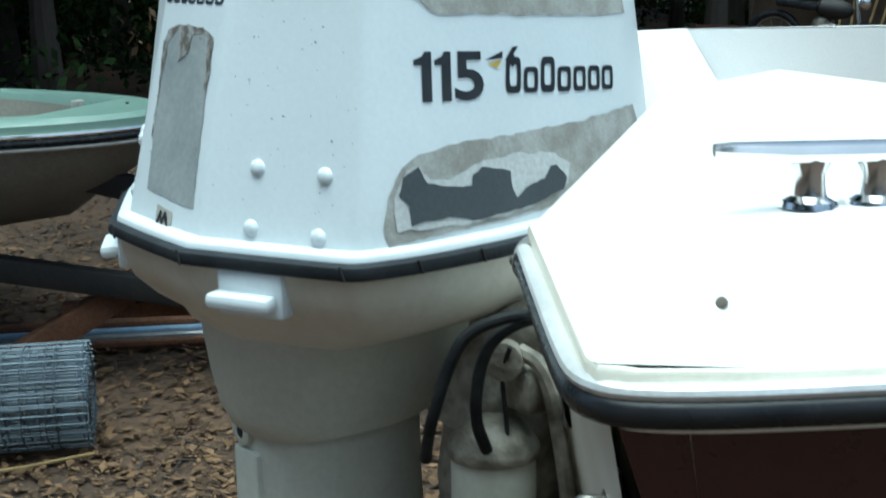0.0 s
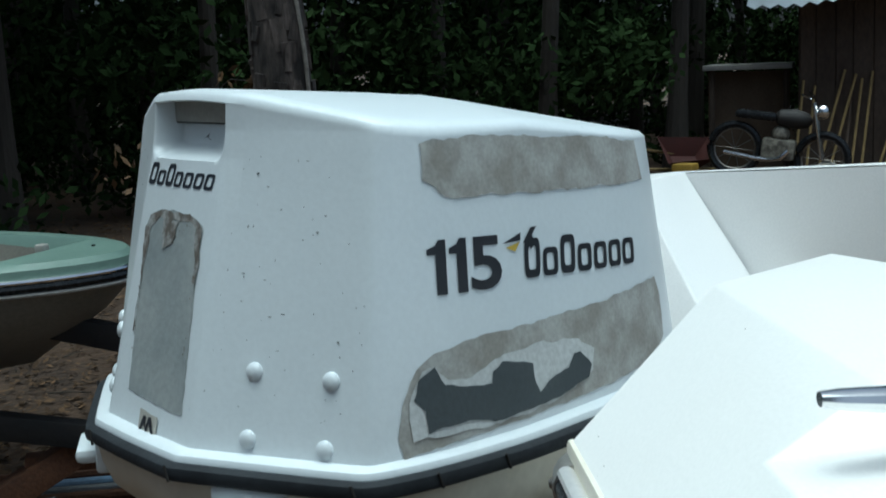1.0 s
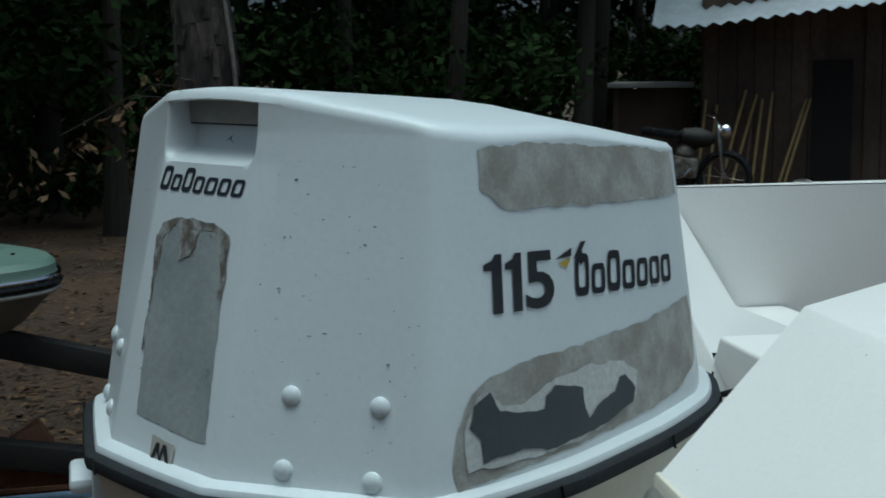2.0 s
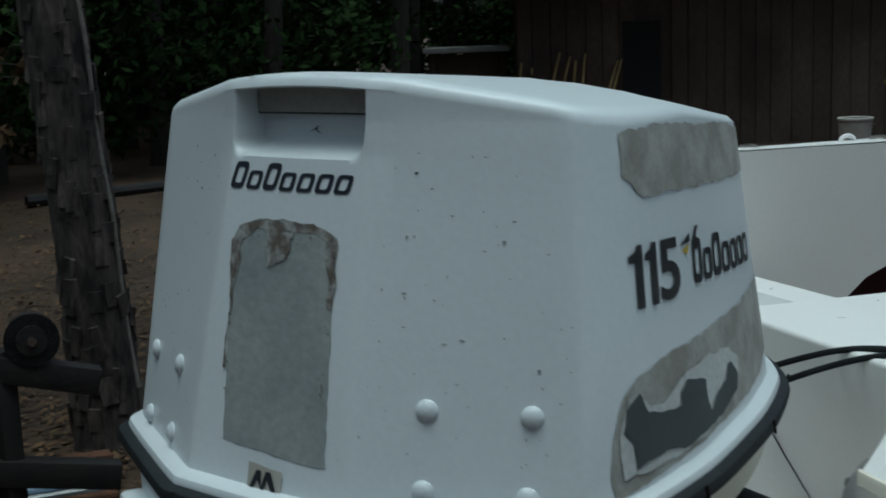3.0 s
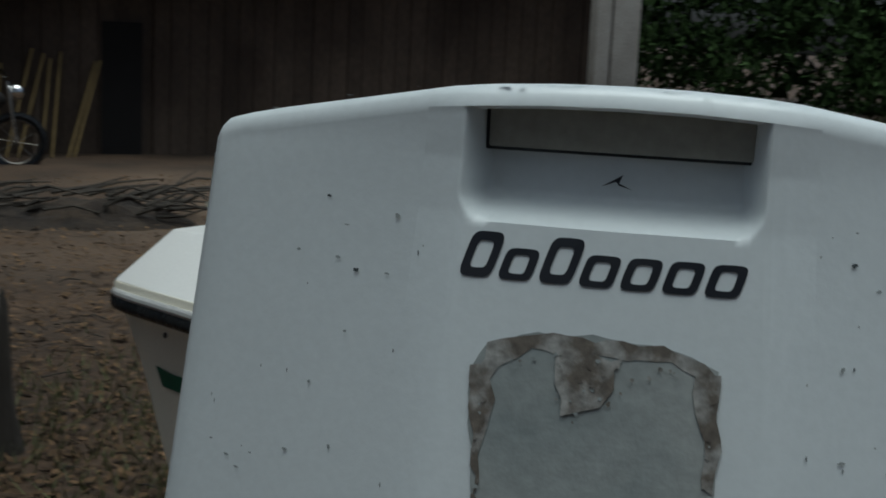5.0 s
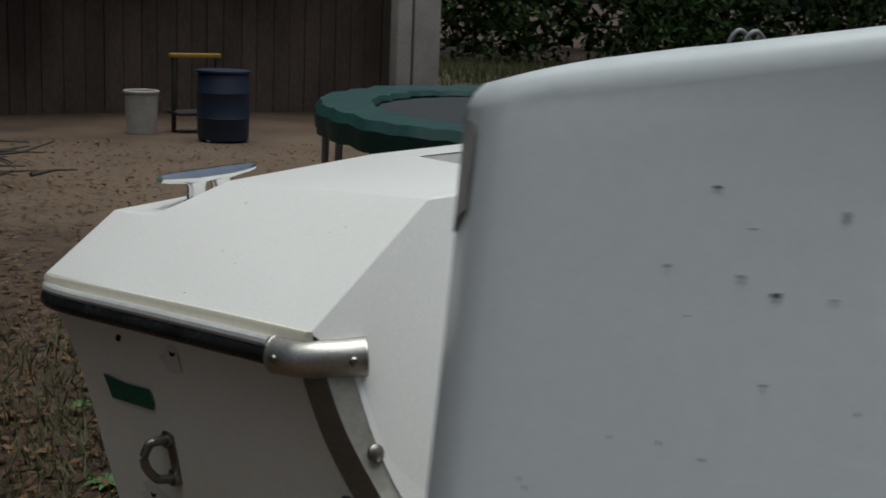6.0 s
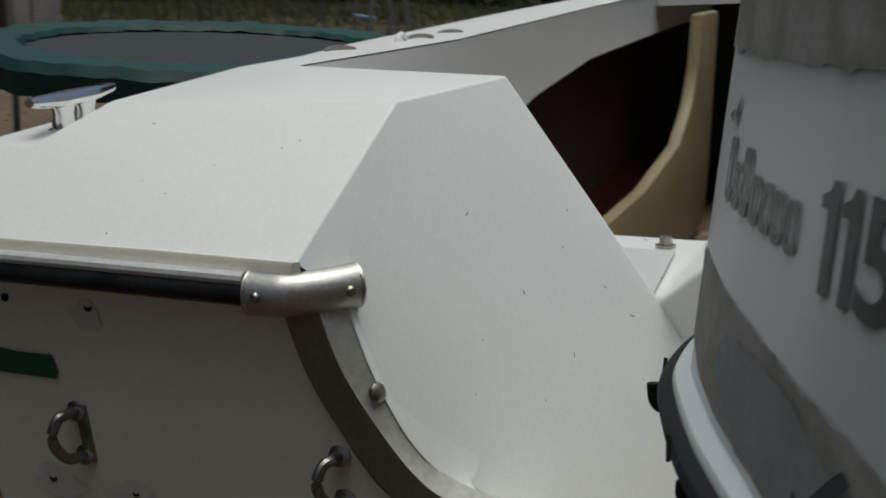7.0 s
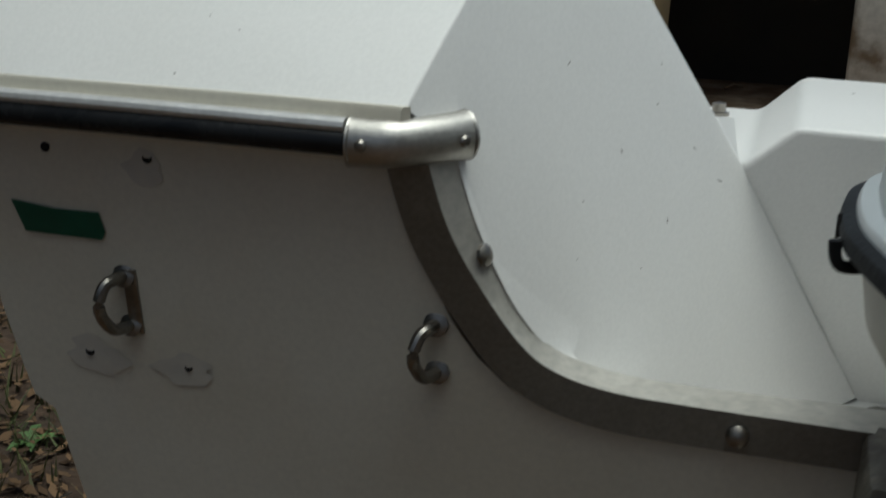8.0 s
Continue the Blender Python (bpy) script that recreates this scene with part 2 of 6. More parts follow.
GREASE = material("greasy_grey_metal", (0.27, 0.25, 0.20), 0.55, second=(0.05, 0.04, 0.03), scale=18, detail_scale=80, bump=0.3, amount=0.9, grain=0.5)


# ---- mesh helpers ----
def shaded(ob, sharp=35.0):
    if sharp:
        ob.data.shade_smooth()
        ob.data.set_sharp_from_angle(angle=radians(sharp))
    return ob


def part(name, bm, mat, parent=None, label="", sharp=35.0):
    me = bpy.data.meshes.new(name)
    bmesh.ops.recalc_face_normals(bm, faces=bm.faces[:])
    bm.to_mesh(me)
    bm.free()
    me.materials.append(mat)
    ob = shaded(new(name, me), sharp)
    ob.parent = parent
    return tagged(ob, label)


def thing(name, label, category, m=None, group="", kind=""):
    ob = new(name)
    ob.empty_display_size = 0.1
    ob.matrix_world = m or Matrix()
    return tagged(ob, label, category, group, kind)


def solo(name, bm, mat, label, category, m=None, group="", kind="", sharp=35.0):
    ob = part(name, bm, mat, None, label, sharp)
    if m:
        ob.matrix_world = m
    return tagged(ob, "", category, group, kind)


def box(bm, x0, x1, y0, y1, z0, z1, bevel=0.0, m=None):
    made = bmesh.ops.create_cube(bm, size=1)["verts"]
    for v in made:
        v.co = ((x0 + x1) / 2 + v.co.x * (x1 - x0), (y0 + y1) / 2 + v.co.y * (y1 - y0), (z0 + z1) / 2 + v.co.z * (z1 - z0))
    if bevel:
        es = list({e for v in made for e in v.link_edges})
        made = list({v for f in bmesh.ops.bevel(bm, geom=es, offset=bevel, segments=2, affect="EDGES", profile=0.5)["faces"] for v in f.verts})
    if m:
        bmesh.ops.transform(bm, matrix=m, verts=made)
    return bm


def tube(bm, points, r, sides=10, ends=True, radii=None, flat=1.0):
    """A tube along points; radii: one a point."""
    pts = [Vector(p) for p in points]
    rings, up = [], Vector((0, 0, 1))
    for i, p in enumerate(pts):
        d = (pts[min(i + 1, len(pts) - 1)] - pts[max(i - 1, 0)]).normalized()
        a = d.cross(up)
        a = a.normalized() if a.length > 0.05 else d.cross(Vector((1, 0, 0))).normalized()
        b = a.cross(d)
        rad = radii[i] if radii else r
        rings.append([bm.verts.new(p + rad * (math.cos(2 * math.pi * k / sides) * a + flat * math.sin(2 * math.pi * k / sides) * b)) for k in range(sides)])
    for u, v in zip(rings, rings[1:]):
        for k in range(sides):
            bm.faces.new((u[k], u[(k + 1) % sides], v[(k + 1) % sides], v[k]))
    if ends:
        bm.faces.new(rings[0][::-1])
        bm.faces.new(rings[-1])
    return bm


def lathe(bm, profile, sides=24, m=None):
    """Turn (radius, height) rows round z."""
    rings = []
    for r, z in profile:
        rings.append([bm.verts.new((r * math.cos(2 * math.pi * k / sides), r * math.sin(2 * math.pi * k / sides), z)) for k in range(sides)])
    for u, v in zip(rings, rings[1:]):
        for k in range(sides):
            bm.faces.new((u[k], u[(k + 1) % sides], v[(k + 1) % sides], v[k]))
    bm.faces.new(rings[0][::-1])
    bm.faces.new(rings[-1])
    if m:
        bmesh.ops.transform(bm, matrix=m, verts=[v for ring in rings for v in ring])
    return bm


def loft(bm, rings, close=True, cap=(True, True)):
    vs = [[bm.verts.new(p) for p in ring] for ring in rings]
    n = len(vs[0])
    for u, v in zip(vs, vs[1:]):
        for k in range(n if close else n - 1):
            bm.faces.new((u[k], u[(k + 1) % n], v[(k + 1) % n], v[k]))
    if cap[0]:
        bm.faces.new(vs[0][::-1])
    if cap[1]:
        bm.faces.new(vs[-1])
    return vs


def smooth_line(points, rounds=2, closed=False):
    """Cuts the corners of a line of points, again and again."""
    pts = [Vector(p) for p in points]
    for _ in range(rounds):
        out = [] if closed else [pts[0]]
        for a, b in zip(pts, pts[1:] + (pts[:1] if closed else [])):
            out += [a.lerp(b, 0.25), a.lerp(b, 0.75)]
        pts = out if closed else out + [pts[-1]]
    return pts


def ball(bm, c, r, flat=1.0, m=None, seg=12):
    made = bmesh.ops.create_uvsphere(bm, u_segments=seg, v_segments=seg // 2 + 2, radius=r)["verts"]
    for v in made:
        v.co = Vector((v.co.x, v.co.y, v.co.z * flat))
    if m:
        bmesh.ops.transform(bm, matrix=m, verts=made)
    for v in made:
        v.co += Vector(c)
    return bm


def B():
    return bmesh.new()


def ground_z(x, y):
    rise = max(0.0, -0.45 * x + 0.89 * y)
    return 0.02 + 0.03 * min(rise, 4.3) + 0.05 * noise.noise((x * 0.35, y * 0.35, 0.0)) * min(1.0, (x * x + y * y) / 9)


# ---- ground ----
def build_ground():
    bm = B()
    # one sheet, finer near the boat, out to the horizon
    steps = [-2500, -600, -150, -60, -35, -24, -18] + [-14 + i * 0.5 for i in range(65)] + [22, 30, 40, 60, 150, 600, 2500]
    grid = [[bm.verts.new((x, y, ground_z(x, y))) for y in steps] for x in steps]
    for i in range(len(steps) - 1):
        for j in range(len(steps) - 1):
            bm.faces.new((grid[i][j], grid[i + 1][j], grid[i + 1][j + 1], grid[i][j + 1]))
    solo("ground", bm, SOIL, "brown bare soil with fallen leaves under trees", "ground", kind="structure", sharp=180)


build_ground()

# ---- motorboat, in its own frame: x to starboard, y forward ----
BOAT_TURN = -0.62194
# the boat heels a little to port
HEEL = Matrix.Translation((0.75, 0, 1.2)) @ Matrix.Rotation(radians(-1.3), 4, "Y") @ Matrix.Translation((-0.75, 0, -1.2))
BOAT = Matrix.Rotation(BOAT_TURN, 4, "Z") @ Matrix.Translation((-0.19059, 0, 0)) @ HEEL
boat = thing("motorboat", "old white fibreglass motorboat with open splash well and maroon hull", "boat", BOAT)


def face(bm, *pts):
    return bm.faces.new([bm.verts.new(p) for p in pts])


def weld(bm, dist=0.0008):
    bmesh.ops.remove_doubles(bm, verts=bm.verts[:], dist=dist)
    return bm


def rounded(bm, width=0.012, segments=3, angle=18):
    """Rounds every edge that is not flat."""
    weld(bm)
    bmesh.ops.recalc_face_normals(bm, faces=bm.faces[:])
    es = [e for e in bm.edges if len(e.link_faces) == 2 and e.calc_face_angle(0) > radians(angle)]
    bmesh.ops.bevel(bm, geom=es, offset=width, segments=segments, affect="EDGES", profile=0.5, clamp_overlap=True)
    return bm


def transom_y(z):
    return 0.2965 + (1.165 - z) * 0.199


# the motor cut-out: outline, its channel and where the well wall begins
CUT = [(-0.503, 1.150), (-0.494, 1.11), (-0.482, 1.076), (-0.459, 1.036), (-0.434, 0.999), (-0.403, 0.971), (-0.352, 0.956), (-0.291, 0.954), (-0.15, 0.954), (0.0, 0.954)]
CUT += [(-x, z) for x, z in CUT[-2::-1]]


def cut_line(off, dy):
    out = []
    for i, (x, z) in enumerate(CUT):
        a, b = CUT[max(i - 1, 0)], CUT[min(i + 1, len(CUT) - 1)]
        n = Vector((-(b[1] - a[1]), b[0] - a[0])).normalized()
        out.append(Vector((x + n.x * off, transom_y(z) + dy, z + n.y * off)))
    return smooth_line(out, 2)


def wall_x(y, z):
    """Half width of the splayed well wall."""
    return 0.439 - 0.577 * (y - 0.397) + 0.328 * (z - 1.22)


BACK = [(-0.458, 0.318, 1.150), (-0.446, 0.3225, 1.110), (-0.433, 0.327, 1.078), (-0.414, 0.336, 1.038), (-0.392, 0.354, 1.005), (-0.362, 0.365, 0.991), (-0.325, 0.367, 0.986), (-0.291, 0.368, 0.985), (-0.15, 0.368, 0.988), (0.0, 0.368, 0.988)]
CHANNEL_BACK = smooth_line(BACK + [(-x, y, z) for x, y, z in BACK[-2::-1]], 2)
WELL_EDGE = []
for q in CHANNEL_BACK:
    sink = max(0.0, min(1.0, (1.07 - q.z) / 0.07))
    y = q.y + 0.004 + 0.040 * sink * max(0.0, min(1.0, (q.z - 0.990) / 0.022))
    half = wall_x(y, q.z)
    if q.z > 0.992:
        WELL_EDGE.append(Vector((math.copysign(half, q.x), y, q.z)))
    else:
        k = max(0.0, min(1.0, (0.992 - q.z) / 0.004))
        low = Vector((q.x, q.y + 0.05, q.z - 0.035))
        WELL_EDGE.append(Vector((math.copysign(half, q.x), y, q.z)).lerp(low, k))


# well wall line: aft end, forward top, forward foot
def deck_side(s):
    """The moulded deck of one quarter: aft slope, cleat seat, box top, wall of the splash well, gunwale and coaming."""
    bm = B()

    def p(x, y, z):
        return (s * x, y, z)
    # slope up from the transom edge to the box top; the outer strip stops lower, at the cleat seat
    a0, a1, a2 = p(0.876, 0.291, 1.183), p(0.752, 0.290, 1.184), p(0.487, 0.291, 1.1855)
    s0, s1 = p(0.838, 0.352, 1.248), p(0.772, 0.352, 1.250)
    t1, t2 = p(0.741, 0.426, 1.282), p(0.455, 0.409, 1.2945)
    q0, q1 = p(0.850, 0.66, 1.262), p(0.79, 0.66, 1.272)
    g1, j1 = p(0.745, 0.66, 1.294), p(0.675, 0.66, 1.297)
    b2 = p(0.401, 0.521, 1.307)
    face(bm, a0, a1, s1, s0)
    face(bm, a1, a2, t2, t1, s1)
    face(bm, s0, s1, q1, q0)
    face(bm, s1, t1, g1, q1)
    face(bm, t1, t2, b2, j1, g1)
    # wall of the splash well, splayed, down below the well floor
    f1, f2, f3 = p(0.284, 0.600, 1.105), p(0.199, 0.655, 0.945), p(0.155, 0.686, 0.865)
    rise = [p(-q.x, q.y, q.z) for q in WELL_EDGE if q.x < 0 and q.z > 0.992]
    face(bm, a2, *rise, p(0.352, 0.410, 0.955), p(0.304, 0.43, 0.865), f3, f2, f1, b2, t2)
    # forward face of the box, towards the cockpit
    face(bm, b2, f1, p(0.30, 0.78, 1.105), p(0.672, 0.78, 1.10), j1)
    # gunwale top runs forward; its outer side flares down to the rail
    rows = []
    for y, xr, zr, xo, xi, z in ((0.66, 0.890, 1.186, 0.850, 0.675, 1.262), (1.2, 0.915, 1.212, 0.880, 0.70, 1.280), (2.0, 0.935, 1.246, 0.90, 0.72, 1.296), (3.0, 0.88, 1.282, 0.84, 0.67, 1.325), (3.9, 0.64, 1.322, 0.60, 0.46, 1.358), (4.5, 0.31, 1.356, 0.28, 0.18, 1.39), (4.78, 0.02, 1.375, 0.015, 0.01, 1.40)):
        lift = 0.035 if y < 1 else 0.012
        rows.append((p(xr, y, zr), p(xo, y, z), p((xo + xi) / 2 + (0.028 if y < 1 else 0), y, z + lift * 0.9), p(xi, y, z + lift)))
    rows[0] = (p(0.890, 0.66, 1.186), q0, g1, j1)
    for u, v in zip(rows, rows[1:]):
        for k in range(3):
            face(bm, u[k], v[k], v[k + 1], u[k + 1])
    face(bm, q0, q1, g1)
    face(bm, a0, s0, q0, p(0.890, 0.66, 1.186), p(0.886, 0.40, 1.180))
    return bm


def coaming(s):
    """Inner side wall under the gunwale, its lower edge rising forward over the open side pocket."""
    rows = []
    for y, x, z1, z0 in ((0.64, 0.674, 1.296, 1.04), (0.80, 0.680, 1.294, 1.03), (1.05, 0.690, 1.292, 1.00), (1.12, 0.692, 1.291, 1.055), (1.25, 0.70, 1.291, 1.105), (1.6, 0.71, 1.298, 1.165), (2.0, 0.72, 1.306, 1.20), (2.8, 0.69, 1.328, 1.235), (3.6, 0.55, 1.355, 1.26), (4.4, 0.23, 1.39, 1.28)):
        rows.append([(s * x, y, z1), (s * (x + 0.004), y, (z0 + z1) / 2), (s * (x + 0.002), y, z0 + 0.006), (s * (x + 0.012), y, z0), (s * (x + 0.024), y, z0 + 0.01), (s * (x + 0.024), y, z1 - 0.02)])
    bm = B()
    loft(bm, rows, close=True)
    return bm


def transom():
    """The aft face with the cut-out for the motor, thick enough to show its edge."""
    def yz(z):
        return 0.2965 + (1.165 - z) * 0.199
    rim = [(0.500, 1.165), (0.498, 1.140), (0.486, 1.092), (0.459, 1.028), (0.440, 1.000), (0.416, 0.978), (0.374, 0.960), (0.311, 0.953), (0.15, 0.953), (0.0, 0.953)]
    edge = [(0.880, 1.165), (0.866, 1.13), (0.852, 1.094), (0.842, 1.04), (0.837, 0.988), (0.829, 0.935), (0.823, 0.903), (0.806, 0.891), (0.791, 0.793), (0.0, 0.36)]
    bm = B()
    for s in (-1, 1):
        for depth in (0.0, 0.045):
            a = [bm.verts.new((s * x, yz(z) + depth, z)) for x, z in rim]
            b = [bm.verts.new((s * x, yz(z) + depth, z)) for x, z in edge]
            for i in range(len(rim) - 1):
                bm.faces.new((a[i], a[i + 1], b[i + 1], b[i]))
    return weld(bm)


def hull_side(s):
    rows = []
    for y, k, lift in ((0.30, 1.0, 0.0), (1.2, 1.03, 0.008), (2.0, 1.045, 0.02), (3.0, 0.98, 0.05), (3.9, 0.70, 0.09), (4.5, 0.34, 0.14), (4.78, 0.02, 0.2)):
        aft = 0.075 if y < 0.5 else 0.0
        rows.append([(s * 0.872 * k, y, 1.16 + lift + (0.10 if y > 0.5 else 0) * 1), (s * 0.846 * k, y + aft * 0.35, 1.08 + lift), (s * 0.818 * k, y + aft * 0.8, 0.925 + lift), (s * 0.786 * k, y + aft, 0.84 + lift * 2), (s * 0.5 * k, y + aft * 1.5, 0.62 + lift * 2), (0.0, y + aft * 2, 0.42 + lift * 3)])
    bm = B()
    loft(bm, rows, close=False, cap=(False, False))
    return weld(bm)


part("deck_moulding", rounded(deck_side(-1), 0.014), GELCOAT, boat)
part("deck_moulding", rounded(deck_side(1), 0.014), GELCOAT, boat)
part("coaming", coaming(-1), GELCOAT, boat)
part("coaming", coaming(1), GELCOAT, boat)
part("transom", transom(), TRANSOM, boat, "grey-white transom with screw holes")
part("hull_side", hull_side(-1), HULL_RED, boat, "dark maroon hull side")
part("hull_side", hull_side(1), HULL_RED, boat, "dark maroon hull side")

# splash well: floor, forward dam with a raised middle
bm = B()
W0 = [(-0.335, 0.375, 0.90), (-0.325, 0.42, 0.89), (-0.15, 0.70, 0.86), (0.15, 0.70, 0.86), (0.325, 0.42, 0.89), (0.335, 0.375, 0.90)]
face(bm, *W0)
part("well_floor", bm, GELCOAT, boat)
bm = B()
prof = [(-0.66, 1.10), (-0.278, 1.10), (-0.238, 1.137), (0.238, 1.137), (0.278, 1.10), (0.66, 1.10)]
aft_y = lambda x, z: 0.60 + (1.10 - z) * 0.34
foot = [(-0.15, 0.690, 0.855), (0.15, 0.690, 0.855)]
top_a = [(-0.285, 0.602, 1.10)] + [(x, 0.602 - (z - 1.10) * 0.2, z) for x, z in prof[1:5]] + [(0.285, 0.602, 1.10)]
top_b = [(-0.285, 0.868, 1.10)] + [(x, 0.868 + (z - 1.1) * 0.2, z) for x, z in prof[1:5]] + [(0.285, 0.868, 1.10)]
face(bm, *top_a, foot[1], foot[0])
for i in range(5):
    face(bm, top_a[i], top_a[i + 1], top_b[i + 1], top_b[i])
face(bm, *top_b, (0.285, 0.868, 0.70), (-0.285, 0.868, 0.70))
for s in (-1, 1):
    face(bm, (s * 0.285, 0.602, 1.10), (s * 0.285, 0.868, 1.10), (s * 0.68, 0.868, 1.095), (s * 0.68, 0.70, 1.095), (s * 0.40, 0.70, 1.098))
    face(bm, (s * 0.285, 0.868, 1.10), (s * 0.68, 0.868, 1.095), (s * 0.68, 0.868, 0.70), (s * 0.285, 0.868, 0.70))
part("well_dam", rounded(bm, 0.01), GELCOAT, boat)

# cockpit
bm = B()
box(bm, -0.70, 0.70, 0.9, 3.02, 0.76, 0.78)
part("cockpit_sole", bm, SOLE, boat, "rotten brown plywood cockpit floor")
for s in (-1, 1):
    bm = B()
    line = [(1.0, 0.785), (1.0, 0.965), (1.35, 0.975), (1.65, 0.985), (1.95, 1.03), (2.06, 1.10), (2.11, 1.18), (2.12, 1.285), (2.31, 1.285), (2.31, 0.95), (2.29, 0.80), (1.9, 0.785), (1.6, 0.785), (1.3, 0.785)]
    a = [bm.verts.new((s * (0.545 + 0.02 * (1.3 - z)), y + 0.12, z)) for y, z in line]
    b = [bm.verts.new((s * (0.572 + 0.02 * (1.3 - z)), y + 0.12, z)) for y, z in line]
    bm.faces.new(a)
    bm.faces.new(b[::-1])
    for k in range(len(line)):
        bm.faces.new((a[k - 1], a[k], b[k], b[k - 1]))
    rounded(bm, 0.006, 2, 40)
    part("side_liner", bm, LINER, boat, "beige moulded side liner")
    bm = B()
    box(bm, s * 0.80 - 0.01, s * 0.80 + 0.01, 0.9, 3.4, 0.58, 1.25)
    part("pocket_lining", bm, RED_CARPET, boat, "dark red side pocket lining")
# bulkhead coloured near-black for the unlit space forward
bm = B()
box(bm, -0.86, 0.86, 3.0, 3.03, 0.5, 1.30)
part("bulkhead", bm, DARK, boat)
bm = B()
box(bm, -0.02, 0.45, 2.55, 2.98, 0.78, 1.0, 0.02)
part("console_base", bm, LINER, boat, "beige console base")

part("seat_back", box(B(), -0.16, 0.42, 2.30, 2.34, 0.885, 1.22, 0.012), STAINED, boat, "white board with brown stains")
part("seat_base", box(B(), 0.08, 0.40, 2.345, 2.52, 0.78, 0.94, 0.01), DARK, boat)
# foredeck plate added to keep the light out of the cockpit
bm = B()
loft(bm, [[(-w, y, z), (-w, y, z + 0.02), (0, y, z + 0.055), (w, y, z + 0.02), (w, y, z), (0, y, z + 0.03)] for y, w, z in ((2.5, 0.72, 1.29), (3.0, 0.68, 1.31), (3.6, 0.54, 1.335), (4.2, 0.32, 1.36), (4.6, 0.12, 1.38))])
part("foredeck", bm, GELCOAT, boat)
random.seed(17)
for k in range(46):
    x, y, a, l = random.uniform(-0.5, 0.5), random.uniform(1.2, 2.9), random.uniform(0, 3.1), random.uniform(0.03, 0.12)
    bm = tube(B(), [(x, y, 0.783), (x + l * 0.5 * math.cos(a), y + l * 0.5 * math.sin(a), 0.792), (x + l * math.cos(a), y + l * math.sin(a), 0.783)], 0.006, 5, flat=0.6)
    part("wood_splinter", bm, random.choice((SOLE, DARK, SOLE)), boat)

# marks in the gelcoat: chips, hairline scratches, screws
def wall_mark(x, y, z, w, h, tilt, mat=DIRT):
    """A small mark on the port well wall near (y, z)."""
    bm = B()
    n = Vector((1, -0.577, 0.328)).normalized()
    c = Vector((-wall_x(y, z), y, z)) + n * 0.001
    u = Vector((-0.5, 0.866, 0)).normalized()
    u = (u - n * u.dot(n)).normalized()
    v = n.cross(u)
    ca, sa = math.cos(tilt), math.sin(tilt)
    face(bm, *[c + u * (ca * a - sa * b) + v * (sa * a + ca * b) for a, b in ((-w, -h * 0.4), (w * 0.2, -h), (w, h * 0.3), (-w * 0.3, h))])
    part("chip", bm, mat, boat)


for y, z, w, h, tilt in ((0.47, 1.13, 0.004, 0.0009, 1.4), (0.42, 1.10, 0.0012, 0.001, 0), (0.50, 1.07, 0.005, 0.0007, 0.9), (0.55, 1.12, 0.006, 0.0006, 2.0), (0.52, 1.16, 0.0014, 0.0012, 0), (0.44, 1.20, 0.005, 0.0007, 0.2), (0.535, 1.19, 0.003, 0.0006, 1.0), (0.46, 1.04, 0.001, 0.001, 0), (0.57, 1.09, 0.008, 0.0007, 2.3), (0.40, 1.06, 0.001, 0.0008, 0)):
    wall_mark(0, y, z, w * 0.6, h * 0.8, tilt)
random.seed(29)
for k in range(34):
    s = 1 if k < 22 else -1
    u, v, w = random.uniform(0.50, 0.73), random.random(), random.uniform(0.0004, 0.0014)
    y, z = 0.29 + 0.125 * v, 1.1865 + 0.108 * v + 0.0012
    a = random.uniform(0, 3.1)
    l = w * random.choice((1, 1, 1, 3))
    bm = B()
    face(bm, *[(s * u + l * p * math.cos(a) - w * q * math.sin(a) * 0.5, y + 0.75 * (l * p * math.sin(a) + w * q * math.cos(a) * 0.5), z + 0.65 * (l * p * math.sin(a) + w * q * math.cos(a) * 0.5)) for p, q in ((-1, -0.5), (0.2, -1), (1, 0.3), (-0.2, 1))])
    part("chip", bm, DIRT, boat)
for k in range(16):
    x, y, a, l = random.uniform(-0.62, 0.55), random.uniform(0.66, 0.85), random.uniform(0, 3.1), random.uniform(0.002, 0.008)
    z = 1.1375 if abs(x) < 0.2 else 1.1005
    bm = B()
    face(bm, *[(x + l * p * math.cos(a) - 0.0012 * q * math.sin(a), y + l * p * math.sin(a) + 0.0012 * q * math.cos(a), z) for p, q in ((-1, -0.5), (0.2, -1), (1, 0.3), (-0.2, 1))])
    part("chip", bm, DIRT, boat)

